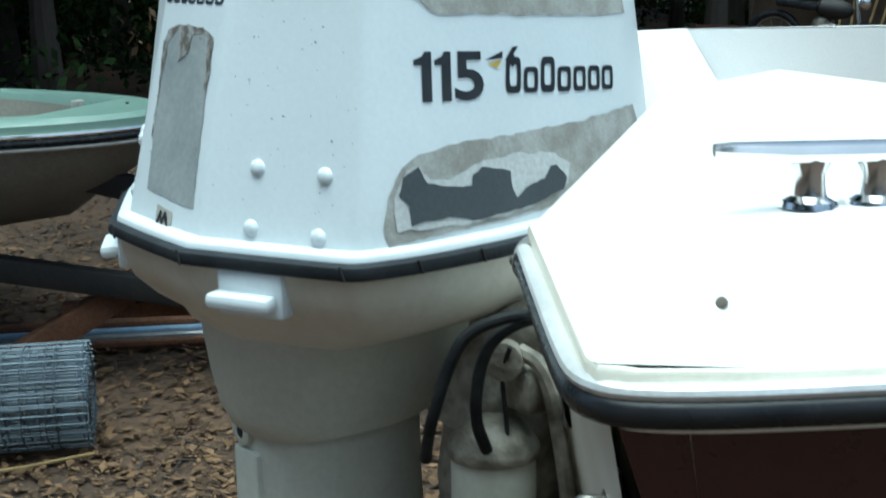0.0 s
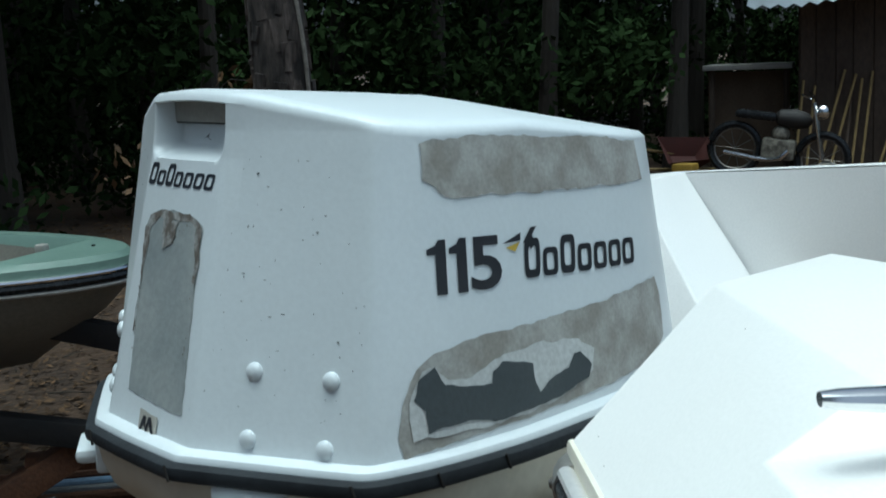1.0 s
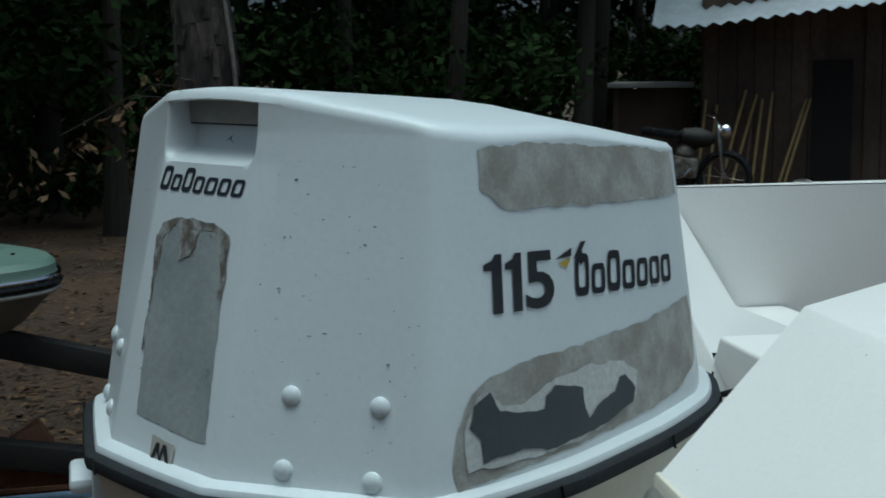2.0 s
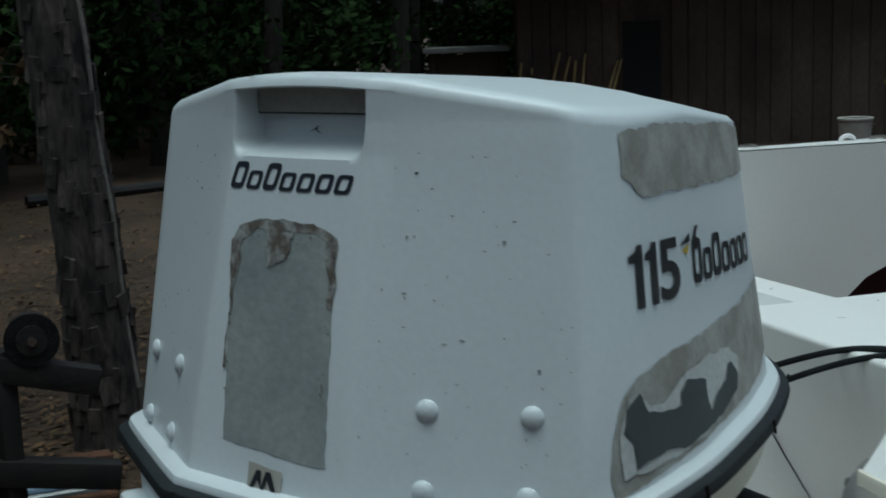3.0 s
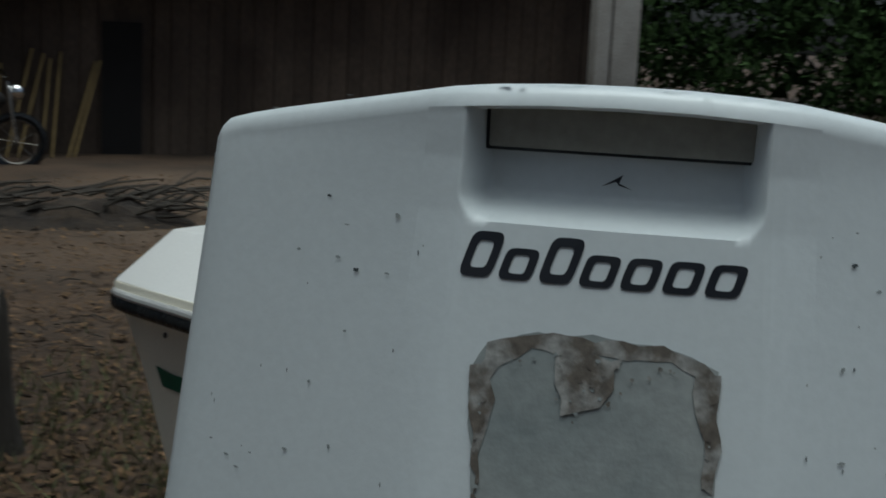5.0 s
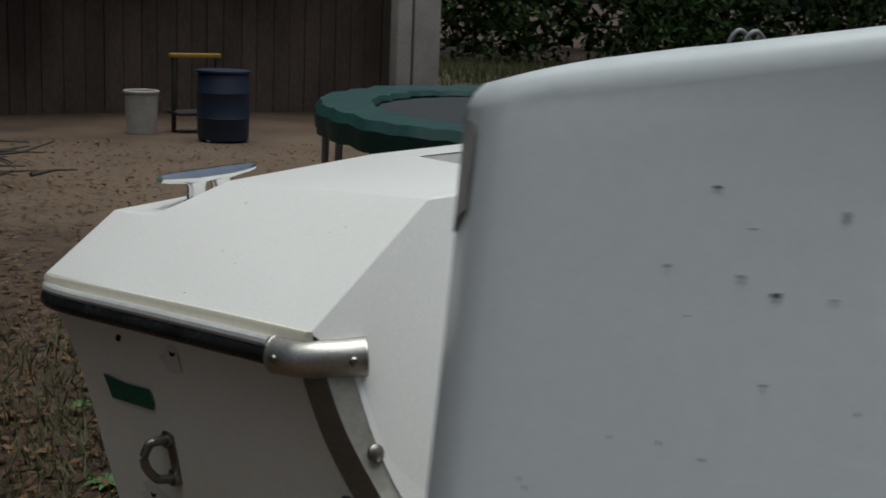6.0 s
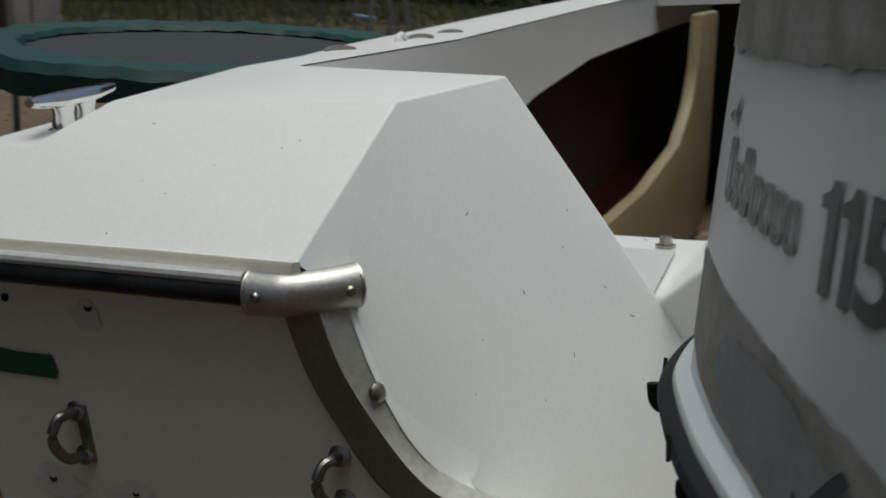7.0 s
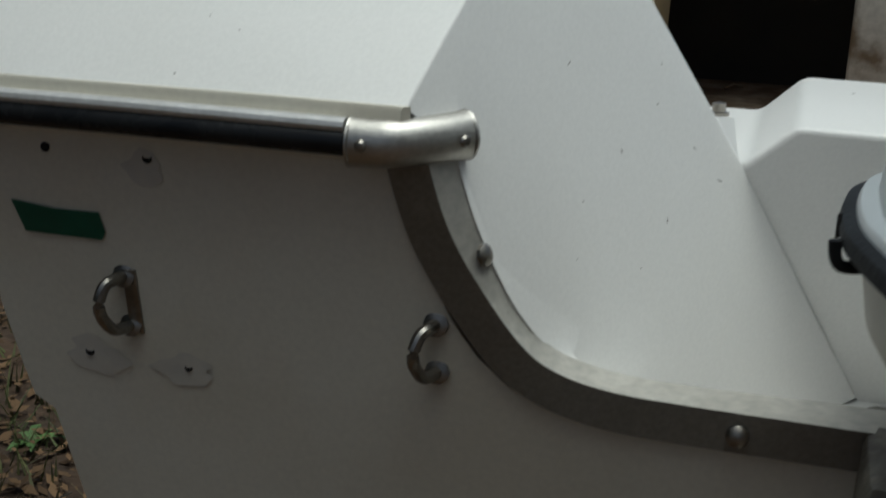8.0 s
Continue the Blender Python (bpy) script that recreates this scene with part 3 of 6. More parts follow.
# rub rail: aluminium top bead over black vinyl, round the stern corner
for s in (-1, 1):
    line = [(s * 0.525, 0.285, 1.160), (s * 0.70, 0.285, 1.159), (s * 0.82, 0.286, 1.157), (s * 0.866, 0.290, 1.157), (s * 0.886, 0.312, 1.157), (s * 0.890, 0.40, 1.158), (s * 0.896, 0.7, 1.170), (s * 0.915, 1.2, 1.20), (s * 0.935, 2.0, 1.235), (s * 0.88, 3.0, 1.27), (s * 0.64, 3.9, 1.31), (s * 0.3, 4.55, 1.35), (0, 4.80, 1.37)]
    mid = smooth_line(line, 2)

    def outward(i, k):
        d = (mid[min(i + 1, len(mid) - 1)] - mid[max(i - 1, 0)]).normalized()
        return mid[i] + Vector((s * d.y, -s * d.x, 0)) * k
    bm = B()
    tube(bm, [outward(i, 0.0045) + Vector((0, 0, 0.0005)) for i in range(len(mid))], 0.0088, 14, flat=1.08)
    part("rub_rail", bm, BLACK, boat, "black vinyl rub rail")
    bm = B()
    tube(bm, [outward(i, 0.0045) + Vector((0, 0, 0.0122)) for i in range(len(mid))], 0.0068, 10, flat=0.8)
    part("rail_bead", bm, BEAD, boat, "aluminium rail bead")
    bm = B()
    lip = [(0.488, 0.2882, 1.1862), (0.60, 0.2878, 1.186), (0.75, 0.2878, 1.184), (0.862, 0.2880, 1.1825), (0.878, 0.293, 1.182), (0.886, 0.312, 1.181), (0.889, 0.40, 1.180), (0.892, 0.66, 1.187)]
    loft(bm, [[(s * x, y, z), (s * (x + 0.0012), y - 0.0015, z - 0.003), (s * (x + 0.0012), y - 0.0015, 1.152), (s * (x - 0.004), y + 0.004, 1.152), (s * (x - 0.004), y + 0.004, z)] for x, y, z in lip])
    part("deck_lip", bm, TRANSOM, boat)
    bm = B()
    tube(bm, [p + Vector((-s * 0.004, 0.008, -0.0085)) for p in mid], 0.0062, 8, flat=1.0)
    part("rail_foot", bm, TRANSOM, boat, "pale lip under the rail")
    # corner casting at the end of the rail
    bm = B()
    bend = smooth_line([(s * 0.524, 0.287, 1.160), (s * 0.512, 0.287, 1.160), (s * 0.492, 0.289, 1.161), (s * 0.470, 0.308, 1.162), (s * 0.455, 0.328, 1.163)], 3)
    flare = [0.0148 + 0.0010 * abs(2 * i / (len(bend) - 1) - 1) ** 3 for i in range(len(bend))]
    tube(bm, bend, 0.0150, 18, radii=flare, flat=1.15)
    for end, way in ((bend[0], bend[1] - bend[0]), (bend[-1], bend[-2] - bend[-1])):
        lathe(bm, [(0.0160, 0.0), (0.0168, 0.0006), (0.0168, 0.0022), (0.0156, 0.0030)], 18, Matrix.Translation(end) @ way.to_track_quat("Z", "Y").to_matrix().to_4x4())
    cast = part("corner_casting", bm, ALU, boat, "worn cast aluminium rail end")
    for c, d in (((s * 0.512, 0.2715, 1.161), (0, -1, 0)), ((s * 0.4496, 0.3073, 1.163), (-s * 0.75, -0.65, 0))):
        bm = B()
        lathe(bm, [(0.0001, 0.0025), (0.003, 0.002), (0.0045, 0.0)], 10, Matrix.Translation(c) @ Vector(d).to_track_quat("Z", "Y").to_matrix().to_4x4())
        part("screw", bm, STEEL, cast)

# aluminium channel round the motor cut-out
bm = B()
outer, inner = cut_line(0.0, -0.005), cut_line(0.030, -0.005)
loft(bm, [list(q) for q in zip(outer, inner)], close=False, cap=(False, False))
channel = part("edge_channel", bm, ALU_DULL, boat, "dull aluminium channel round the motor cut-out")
bm = B()
loft(bm, [list(q) for q in zip(inner, [a.lerp(b, 0.5) for a, b in zip(inner, CHANNEL_BACK)], CHANNEL_BACK)], close=False, cap=(False, False))
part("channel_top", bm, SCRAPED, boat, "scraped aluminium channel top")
bm = B()
back = [q + Vector((0, -0.002, -0.001)) for q in CHANNEL_BACK]
loft(bm, [list(q) for q in zip(back, [a.lerp(b, 0.5) for a, b in zip(back, WELL_EDGE)], WELL_EDGE)], close=False, cap=(False, False))
part("well_fillet", bm, GELCOAT, boat)


def round_screw(c, d, r, parent, name="screw"):
    bm = B()
    lathe(bm, [(r, 0.0), (r * 0.95, r * 0.3), (r * 0.6, r * 0.55), (0.0002, r * 0.6)], 10, Matrix.Translation(c) @ Vector(d).to_track_quat("Z", "Y").to_matrix().to_4x4())
    return part(name, bm, STEEL, parent)


round_screw((-0.437, 0.322, 1.080), (0.9, -0.3, 0.3), 0.0085, channel)
round_screw((-0.252, 0.331, 0.968), (0, -1, 0.2), 0.0085, channel)
round_screw((0.441, 0.318, 1.082), (-0.9, -0.3, 0.3), 0.0085, channel)


part("deck_screw", lathe(B(), [(0.004, -0.004), (0.004, 0.002), (0.003, 0.0032), (0.0003, 0.0036)], 12, Matrix.Translation((0.8605, 0.3645, 1.2112)) @ Vector((0.78, -0.35, 0.52)).to_track_quat("Z", "Y").to_matrix().to_4x4()), DIRT, boat, "rusty screw head")
# tow eyes, screw holes and tape on the transom
for x, z1, z0 in ((-0.728, 1.028, 0.985), (-0.478, 1.023, 0.983), (0.70, 1.028, 0.985)):
    bm = B()
    ring = [(x + 0.008, transom_y(z1), z1), (x + 0.006, transom_y(z1) - 0.012, z1), (x + 0.001, transom_y(z1) - 0.020, z1 - 0.002), (x - 0.003, transom_y(z1) - 0.025, (z0 + z1) / 2), (x + 0.001, transom_y(z0) - 0.020, z0 + 0.001), (x + 0.006, transom_y(z0) - 0.012, z0), (x + 0.008, transom_y(z0), z0)]
    tube(bm, smooth_line(ring, 2), 0.0048, 10)
    eye = part("tow_eye", bm, STEEL, boat, "tarnished steel tow eye")
    if abs(x) > 0.6:
        plate_m = Matrix.Translation((x + 0.0125, transom_y((z0 + z1) / 2) - 0.0005, (z0 + z1) / 2)) @ pose(0, 0, 0, 11.3, 0, 0)
        part("backing_plate", box(B(), -0.0058, 0.0058, -0.0018, 0.001, (z0 - z1) / 2 - 0.007, (z1 - z0) / 2 + 0.007, 0.0008, plate_m), STEEL, eye)
    for z in (z1, z0):
        bm = B()
        lathe(bm, [(0.0095, 0), (0.0095, 0.003), (0.0065, 0.004)], 10, Matrix.Translation((x + 0.008, transom_y(z), z)) @ pose(0, 0, 0, 90 - 11, 0, 0))
        part("washer", bm, STEEL, eye)
for x, z, r in ((-0.770, 1.129, 0.0055), (-0.686, 1.129, 0.006), (-0.762, 0.955, 0.006), (-0.675, 0.953, 0.005), (0.76, 0.955, 0.006), (0.70, 1.12, 0.006)):
    m = Matrix.Translation((x, transom_y(z) - 0.0008, z)) @ pose(0, 0, 0, 90 - 11, 0, 0)
    bm = B()
    lathe(bm, [(r * 0.72, 0), (r * 0.66, 0.0008), (r * 0.5, 0.0009), (r * 0.45, 0.0003)], 12, m)
    part("screw_hole", bm, HOLE, boat, "dark screw hole")
for x, z, w, h in ((-0.757, 0.952, 0.026, 0.016), (-0.678, 0.950, 0.026, 0.013), (-0.690, 1.120, 0.015, 0.013)):
    bm = B()
    ring = [(x + w * math.cos(a) * (1 + 0.2 * math.sin(3 * a + x * 30) + 0.12 * math.sin(7 * a + z * 50)), 0, z + h * math.sin(a) * (1 + 0.2 * math.sin(2 * a + x * 20) + 0.1 * math.sin(5 * a))) for a in [i * math.pi / 18 for i in range(36)]]
    face(bm, *[(q[0], transom_y(q[2]) - 0.0012, q[2]) for q in ring])
    part("caulk_smear", bm, SMEAR, boat, "smear of old caulk")
bm = B()
tape = [(-0.808, 1.083), (-0.770, 1.079), (-0.733, 1.080), (-0.730, 1.064), (-0.734, 1.057), (-0.770, 1.057), (-0.800, 1.057)]
face(bm, *[(x, transom_y(z) - 0.002, z) for x, z in tape])
part("tape_strip", bm, GREEN_TAPE, boat, "strip of green tape")

# small fittings on the dam and gunwale
bm = B()
lathe(bm, [(0.011, 0), (0.011, 0.003), (0.007, 0.004), (0.007, 0.012), (0.004, 0.013)], 8, Matrix.Translation((-0.318, 0.815, 1.10)))
part("bolt", bm, STEEL, boat)
bm = B()
lathe(bm, [(0.008, 0), (0.008, 0.002), (0.006, 0.003)], 10, Matrix.Translation((-0.30, 0.675, 1.1005)))
part("bolt_hole", bm, HOLE, boat)
bm = B()
tube(bm, smooth_line([(-0.76, 1.11, 1.290), (-0.76, 1.113, 1.298), (-0.76, 1.125, 1.302), (-0.76, 1.137, 1.298), (-0.76, 1.14, 1.290)], 2), 0.004, 8)
part("deck_loop", bm, GELCOAT, boat, "small white loop on the gunwale")
for y in (0.92, 1.18, 1.30):
    bm = B()
    tube(bm, smooth_line([(-0.775, y, 1.292), (-0.768, y + 0.01, 1.2955), (-0.75, y + 0.012, 1.296), (-0.742, y + 0.018, 1.293)], 2), 0.003, 8)
    part("gunwale_chip", bm, STEEL, boat, "broken fitting on the gunwale")


# ---- cleats ----
def cleat(x, y, z, turn):
    c = thing("mooring_cleat", "polished chrome mooring cleat on the gunwale", "cleat", BOAT @ pose(x, y, z, 0, 0, turn), "cleats")
    bm = B()
    rows = []
    for u, w, h in ((-0.078, 0.005, 0.004), (-0.066, 0.0085, 0.0055), (-0.03, 0.0115, 0.0075), (0.03, 0.0115, 0.0075), (0.066, 0.0085, 0.0055), (0.078, 0.005, 0.004)):
        z0 = 0.031 + abs(u) * 0.05
        rows.append([(w * math.cos(a), u, z0 + h * math.sin(a)) for a in [k * math.pi / 5 for k in range(10)]])
    loft(bm, rows)
    part("horn", bm, CHROME, c)
    for u in (-0.02, 0.02):
        bm = B()
        rows = []
        for zz, a, b in ((0.0, 0.019, 0.015), (0.004, 0.018, 0.014), (0.007, 0.011, 0.009), (0.020, 0.0095, 0.010), (0.031, 0.010, 0.017)):
            rows.append([(a * math.cos(q), u + b * math.sin(q) * (1.2 if zz < 0.01 else 1), zz) for q in [k * math.pi / 6 for k in range(12)]])
        loft(bm, rows)
        part("stem", bm, CHROME, c)
    return c


cleat(-0.800, 0.450, 1.2485, 9)
cleat(0.800, 0.450, 1.255, 0)

# ---- outboard motor, x across, y forward ----
motor = thing("outboard_motor", "white outboard motor with sanded patches, turned on the transom", "outboard motor")
Z_RIM, Z_TOP = 1.125, 1.405
# half plan from the middle of the aft face to the middle of the front: at the rim and at the shoulder
PLAN_LOW = [(0.0, -0.094), (0.083, -0.092), (0.243, -0.008), (0.253, 0.060), (0.247, 0.160), (0.220, 0.300), (0.187, 0.412), (0.113, 0.512), (0.0, 0.543)]
PLAN_TOP = [(0.0, -0.027), (0.068, -0.024), (0.212, 0.034), (0.226, 0.080), (0.213, 0.165), (0.184, 0.300), (0.154, 0.395), (0.095, 0.480), (0.0, 0.505)]
ROUND = [0, 0.008, 0.018, 0.03, 0.04, 0.04, 0.04, 0.05, 0]


def skew(y):
    """The cowl's middle line leans to starboard as it goes forward."""
    return 0.031 * max(0.0, y - 0.05)


def swell(z, y=0.0):
    """How much wider the port side of the cowl is: more towards its aft top corner, and steeper forward."""
    up = max(0.0, min(1.0, (z - 1.125) / 0.28))
    return 1 + 0.042 * up * max(0.0, min(1.0, (0.32 - y) / 0.25)) + 0.055 * (2 * up - 1) * max(0.0, min(1.0, (y - 0.06) / 0.16))


def plan(z, grow=0.0, extra=False):
    """Half outline at a height, corners rounded, aft middle first."""
    w = (z - Z_RIM) / (Z_TOP - Z_RIM)
    pts = [Vector((a[0] + (b[0] - a[0]) * w, a[1] + (b[1] - a[1]) * w)) for a, b in zip(PLAN_LOW, PLAN_TOP)]
    if grow:
        c = Vector((0, 0.2))
        pts = [p + (p - c).normalized() * grow if i not in (0, len(pts) - 1) else p + Vector((0, -grow if i == 0 else grow)) for i, p in enumerate(pts)]
    out = [pts[0], Vector((pts[1].x * 0.5, pts[0].y + (pts[1].y - pts[0].y) * 0.5))]
    for i in range(1, len(pts) - 1):
        a, b, c = pts[i - 1], pts[i], pts[i + 1]
        p, q = b + (a - b).normalized() * ROUND[i], b + (c - b).normalized() * ROUND[i]
        out += [p, p.lerp(b, 0.6).lerp(q.lerp(b, 0.6), 0.25), p.lerp(b, 0.6).lerp(q.lerp(b, 0.6), 0.75), q]
        if extra and i == 1:
            out.append(q.lerp(c, 0.10))
    return out + [pts[-1]]


def ring(z, grow=0.0, shrink=1.0, lift=None):
    half = plan(z, grow, True)
    full = half + [Vector((-p.x, p.y)) for p in half[-2:0:-1]]
    levels = [lift(p.x, p.y) if lift else z for p in full]
    if lift and shrink == 1.0:
        for i, h in enumerate(levels):
            if h < z:
                side = plan(h, grow, True)
                q = side[i] if i < len(side) else side[2 * len(side) - 2 - i]
                full[i] = Vector((math.copysign(q.x, full[i].x), q.y))
    if shrink != 1.0:
        full = [Vector((p.x * shrink, 0.22 + (p.y - 0.22) * shrink)) for p in full]
        levels = [lift(p.x, p.y) for p in full]
    return [((p.x if p.x > 0 else p.x * swell(h, p.y)) + skew(p.y), p.y, h) for p, h in zip(full, levels)]


def crown(x, y):
    """The top of the cowl: highest at the aft middle, falling to the sides and forward."""
    return 1.4485 - 0.608 * x * x - 0.070 * max(0, y) - 0.1155 * max(0, y - 0.21)


def shoulder(x, y):
    return crown(x, y) - 0.0095 + 0.004 * min(1.0, max(0.0, y) / 0.3)


def aft_y(x, z):
    """The aft face of the cowl at x across and height z."""
    half = plan(z)
    x = x if x > 0 else -x / swell(z)
    for a, b in zip(half, half[1:]):
        if a.x <= x <= b.x and b.x > a.x:
            return a.y + (b.y - a.y) * (x - a.x) / (b.x - a.x)
    return half[8].y


HOLD_L, HOLD_R, HOLD_FOOT, HOLD_DEEP = -0.0735, 0.0675, 1.3835, 0.027


def hold_depth(x, z):
    """How far the hand-hold is sunk into the aft face: a rounded pocket, open towards the top."""
    r = 0.014
    mid, half = (HOLD_L + HOLD_R) / 2, (HOLD_R - HOLD_L) / 2
    dx, dz = abs(x - mid) - (half - r), HOLD_FOOT + r - z
    out = math.hypot(max(dx, 0), max(dz, 0)) + min(max(dx, dz), 0) - r
    k = max(0.0, min(1.0, -out / 0.0115))
    return HOLD_DEEP * (k * k * (3 - 2 * k)) ** 0.9


def cowl_mesh():
    bm = B()
    rings = []
    for i, z in enumerate((1.128, 1.145, 1.18, 1.22, 1.26, 1.30, 1.34, 1.387)):
        rings.append(ring(z, lift=lambda x, y, z=z, i=i: min(z, shoulder(x, y) - 0.004 * (10 - i) + 0.004)))
    rings.append(ring(1.405, lift=lambda x, y: min(1.412, shoulder(x, y) - 0.0055)))
    rings.append(ring(1.412, lift=lambda x, y: shoulder(x, y) - 0.0022))
    rings.append(ring(1.412, lift=shoulder))
    rings.append(ring(1.412, -0.0018, lift=lambda x, y: crown(x, y) - 0.0042))
    rings.append(ring(1.412, -0.0055, lift=lambda x, y: crown(x, y) - 0.0010))
    for s in (0.93, 0.75, 0.5, 0.25):
        rings.append(ring(1.412, -0.0055, s, crown))
    vs = loft(bm, rings, cap=(False, True))
    n = len(vs[0])
    # the middle of the aft face, below the lip, gives way to a fine sheet with the hand-hold pressed in
    cols = [k % n for k in range(-6, 7)]
    lo, hi = 6, 10
    lines = [[vs[r][k].co.copy() for k in cols] for r in range(lo, hi + 1)]
    gone = [f for f in bm.faces if {vs[i][k] for i in range(lo, hi + 1) for k in cols}.issuperset(f.verts)]
    bmesh.ops.delete(bm, geom=gone, context="FACES")

    def along(line, u):
        k = min(len(line) - 2, int(u * (len(line) - 1)))
        return line[k].lerp(line[k + 1], u * (len(line) - 1) - k)
    across = 12 * 7
    grid = []
    for i in range(across + 1):
        marks = [along(line, i / across) for line in lines]
        row = []
        for p, q, steps in zip(marks, marks[1:], (14, 12, 10, 2)):
            for j in range(steps):
                v = p.lerp(q, j / steps)
                row.append(bm.verts.new((v.x, v.y + hold_depth(v.x, v.z), v.z)))
        top = marks[-1]
        deep = hold_depth(top.x, top.z)
        row.append(bm.verts.new((top.x, top.y + deep, top.z)))
        row.append(bm.verts.new((top.x, top.y + min(0.004, deep), top.z - 0.0016 * (deep > 0.01))))
        row.append(bm.verts.new(top))
        grid.append(row)
    for u, v in zip(grid, grid[1:]):
        for j in range(len(u) - 1):
            bm.faces.new((u[j], v[j], v[j + 1], u[j + 1]))
    return bm


cowl = part("cowl", cowl_mesh(), PAINT, motor, "glossy white engine cowl", sharp=50)
# black box behind the plate draws the dark gap line round it
part("hold_gap", box(B(), -0.0660, 0.0615, -0.0030, 0.006, 1.4152, 1.4355, 0.001), RUBBER, motor, "black gap round the hand-hold plate")
part("hand_hold_plate", box(B(), -0.0640, 0.0605, -0.0048, 0.006, 1.4168, 1.4365, 0.0012), LEDGE, motor, "beige plate inside the hand-hold")


def side_x(y, z):
    half = plan(min(z, 1.41))[5:]
    for a, b in zip(half, half[1:]):
        if a.y <= y <= b.y and b.y > a.y:
            return a.x + (b.x - a.x) * (y - a.y) / (b.y - a.y)
    return half[0].x


def cut(bm, axis, lo, hi, step):
    v = lo
    while v < hi:
        co, no = [0, 0, 0], [0, 0, 0]
        co[axis], no[axis] = v, 1
        bmesh.ops.bisect_plane(bm, geom=bm.verts[:] + bm.edges[:] + bm.faces[:], plane_co=co, plane_no=no)
        v += step
    return bm


def on_side(bm, s, proud):
    """Wraps a flat shape, drawn in y and z, on the side of the cowl."""
    cut(bm, 1, 0.0, 0.55, 0.018)
    cut(bm, 2, 1.12, 1.42, 0.03)
    for v in bm.verts:
        v.co.x = s * (side_x(v.co.y, v.co.z) * (swell(v.co.z, v.co.y) if s < 0 else 1) + proud) + skew(v.co.y)
    return bm


def on_aft(bm, proud):
    cut(bm, 0, -0.24, 0.24, 0.03)
    cut(bm, 2, 1.12, 1.42, 0.03)
    for v in bm.verts:
        v.co.y = aft_y(v.co.x, v.co.z) - proud
    return bm


def flat(points, axis, rough=0.0, seed=0, fine=1):
    """A filled outline in two of the axes, its edge roughened."""
    pts = [Vector(p) for p in points]
    if rough:
        out = []
        for a, b in zip(pts, pts[1:] + pts[:1]):
            n = max(1, int((b - a).length / 0.006))
            for i in range(n):
                q = a.lerp(b, i / n)
                k = noise.noise_vector((q.x * 90 + seed, q.y * 90, seed * 1.7))
                out.append(q + Vector((k.x, k.y)) * rough)
        pts = out
    bm = B()
    bm.faces.new([bm.verts.new((0, p.x, p.y) if axis == "side" else (p.x, 0, p.y)) for p in pts])
    bm.normal_update()
    bmesh.ops.triangulate(bm, faces=bm.faces[:])
    return bm


def lettering(text, size, spread=1.0):
    """Built-in letters as a flat mesh in x and y, from the left foot."""
    cu = bpy.data.curves.new("lettering", "FONT")
    cu.body, cu.size, cu.offset, cu.resolution_u = text, size, 0.02 * size, 4
    ob = bpy.data.objects.new("lettering", cu)
    me = bpy.data.meshes.new_from_object(ob)
    bpy.data.objects.remove(ob)
    bm = B()
    bm.from_mesh(me)
    for v in bm.verts:
        v.co.x *= spread
    return bm


def figures(s, y0, y1, z0, z1, slope):
    """The number 115 in the built-in letters, one figure after the other."""
    places = ((0.0, 0.235), (0.275, 0.51), (0.56, 1.0))
    one_line = [(0.46, 0.0), (1.0, 0.0), (1.0, 1.0), (0.62, 1.0), (0.46, 0.90), (0.05, 0.83), (0.05, 0.73), (0.46, 0.73)]
    for figure, (u0, u1) in zip("115", places):
        if figure == "1":
            one = B()
            one.faces.new([one.verts.new((a, b, 0)) for a, b in one_line])
            one.normal_update()
            bmesh.ops.triangulate(one, faces=one.faces[:])
        else:
            one = lettering(figure, 0.066)
        xs, hs = [v.co.x for v in one.verts], [v.co.y for v in one.verts]
        for v in one.verts:
            u = u0 + (v.co.x - min(xs)) / (max(xs) - min(xs)) * (u1 - u0)
            y = y0 + (y1 - y0) * u
            h = (v.co.y - min(hs)) / (max(hs) - min(hs))
            v.co = Vector((0, y + (y1 - y0) * 0.03 * h, z0 + (z1 - z0) * h + (y - y0) * slope))
        part("figure", on_side(one, s, 0.0012), DECAL, motor, "black figure of the number 115", sharp=60)


def from_mesh(me):
    bm = B()
    bm.from_mesh(me)
    bpy.data.meshes.remove(me)
    return bm


def word(axis, a, b, z0, low, tall, slope, lean, place):
    """The maker's word as seven plain rounded slanted frames, the first and third taller."""
    step = (b - a) / 7
    for i in range(7):
        x0, w, h = a + step * i, step * 0.84, tall if i in (0, 2) else low
        base = z0 + (x0 - a) * slope
        bm = B()
        put = (lambda p: (0, p.x, p.y)) if axis == "side" else (lambda p: (p.x, 0, p.y))
        loops = []
        for kx, kz in ((1.0, 1.0), (0.50, 0.60)):
            loop = []
            for q in range(24):
                c, d = math.cos(q * math.pi / 12), math.sin(q * math.pi / 12)
                u, v = 0.5 + 0.5 * kx * math.copysign(abs(c) ** 0.42, c), 0.5 + 0.5 * kz * math.copysign(abs(d) ** 0.42, d)
                loop.append(bm.verts.new(put(Vector((x0 + w * u + lean * h * v, base + w * u * slope + h * v)))))
            loops.append(loop)
        for k in range(24):
            bm.faces.new((loops[0][k], loops[0][(k + 1) % 24], loops[1][(k + 1) % 24], loops[1][k]))
        part("word_frame", place(bm), DECAL, motor, sharp=60)


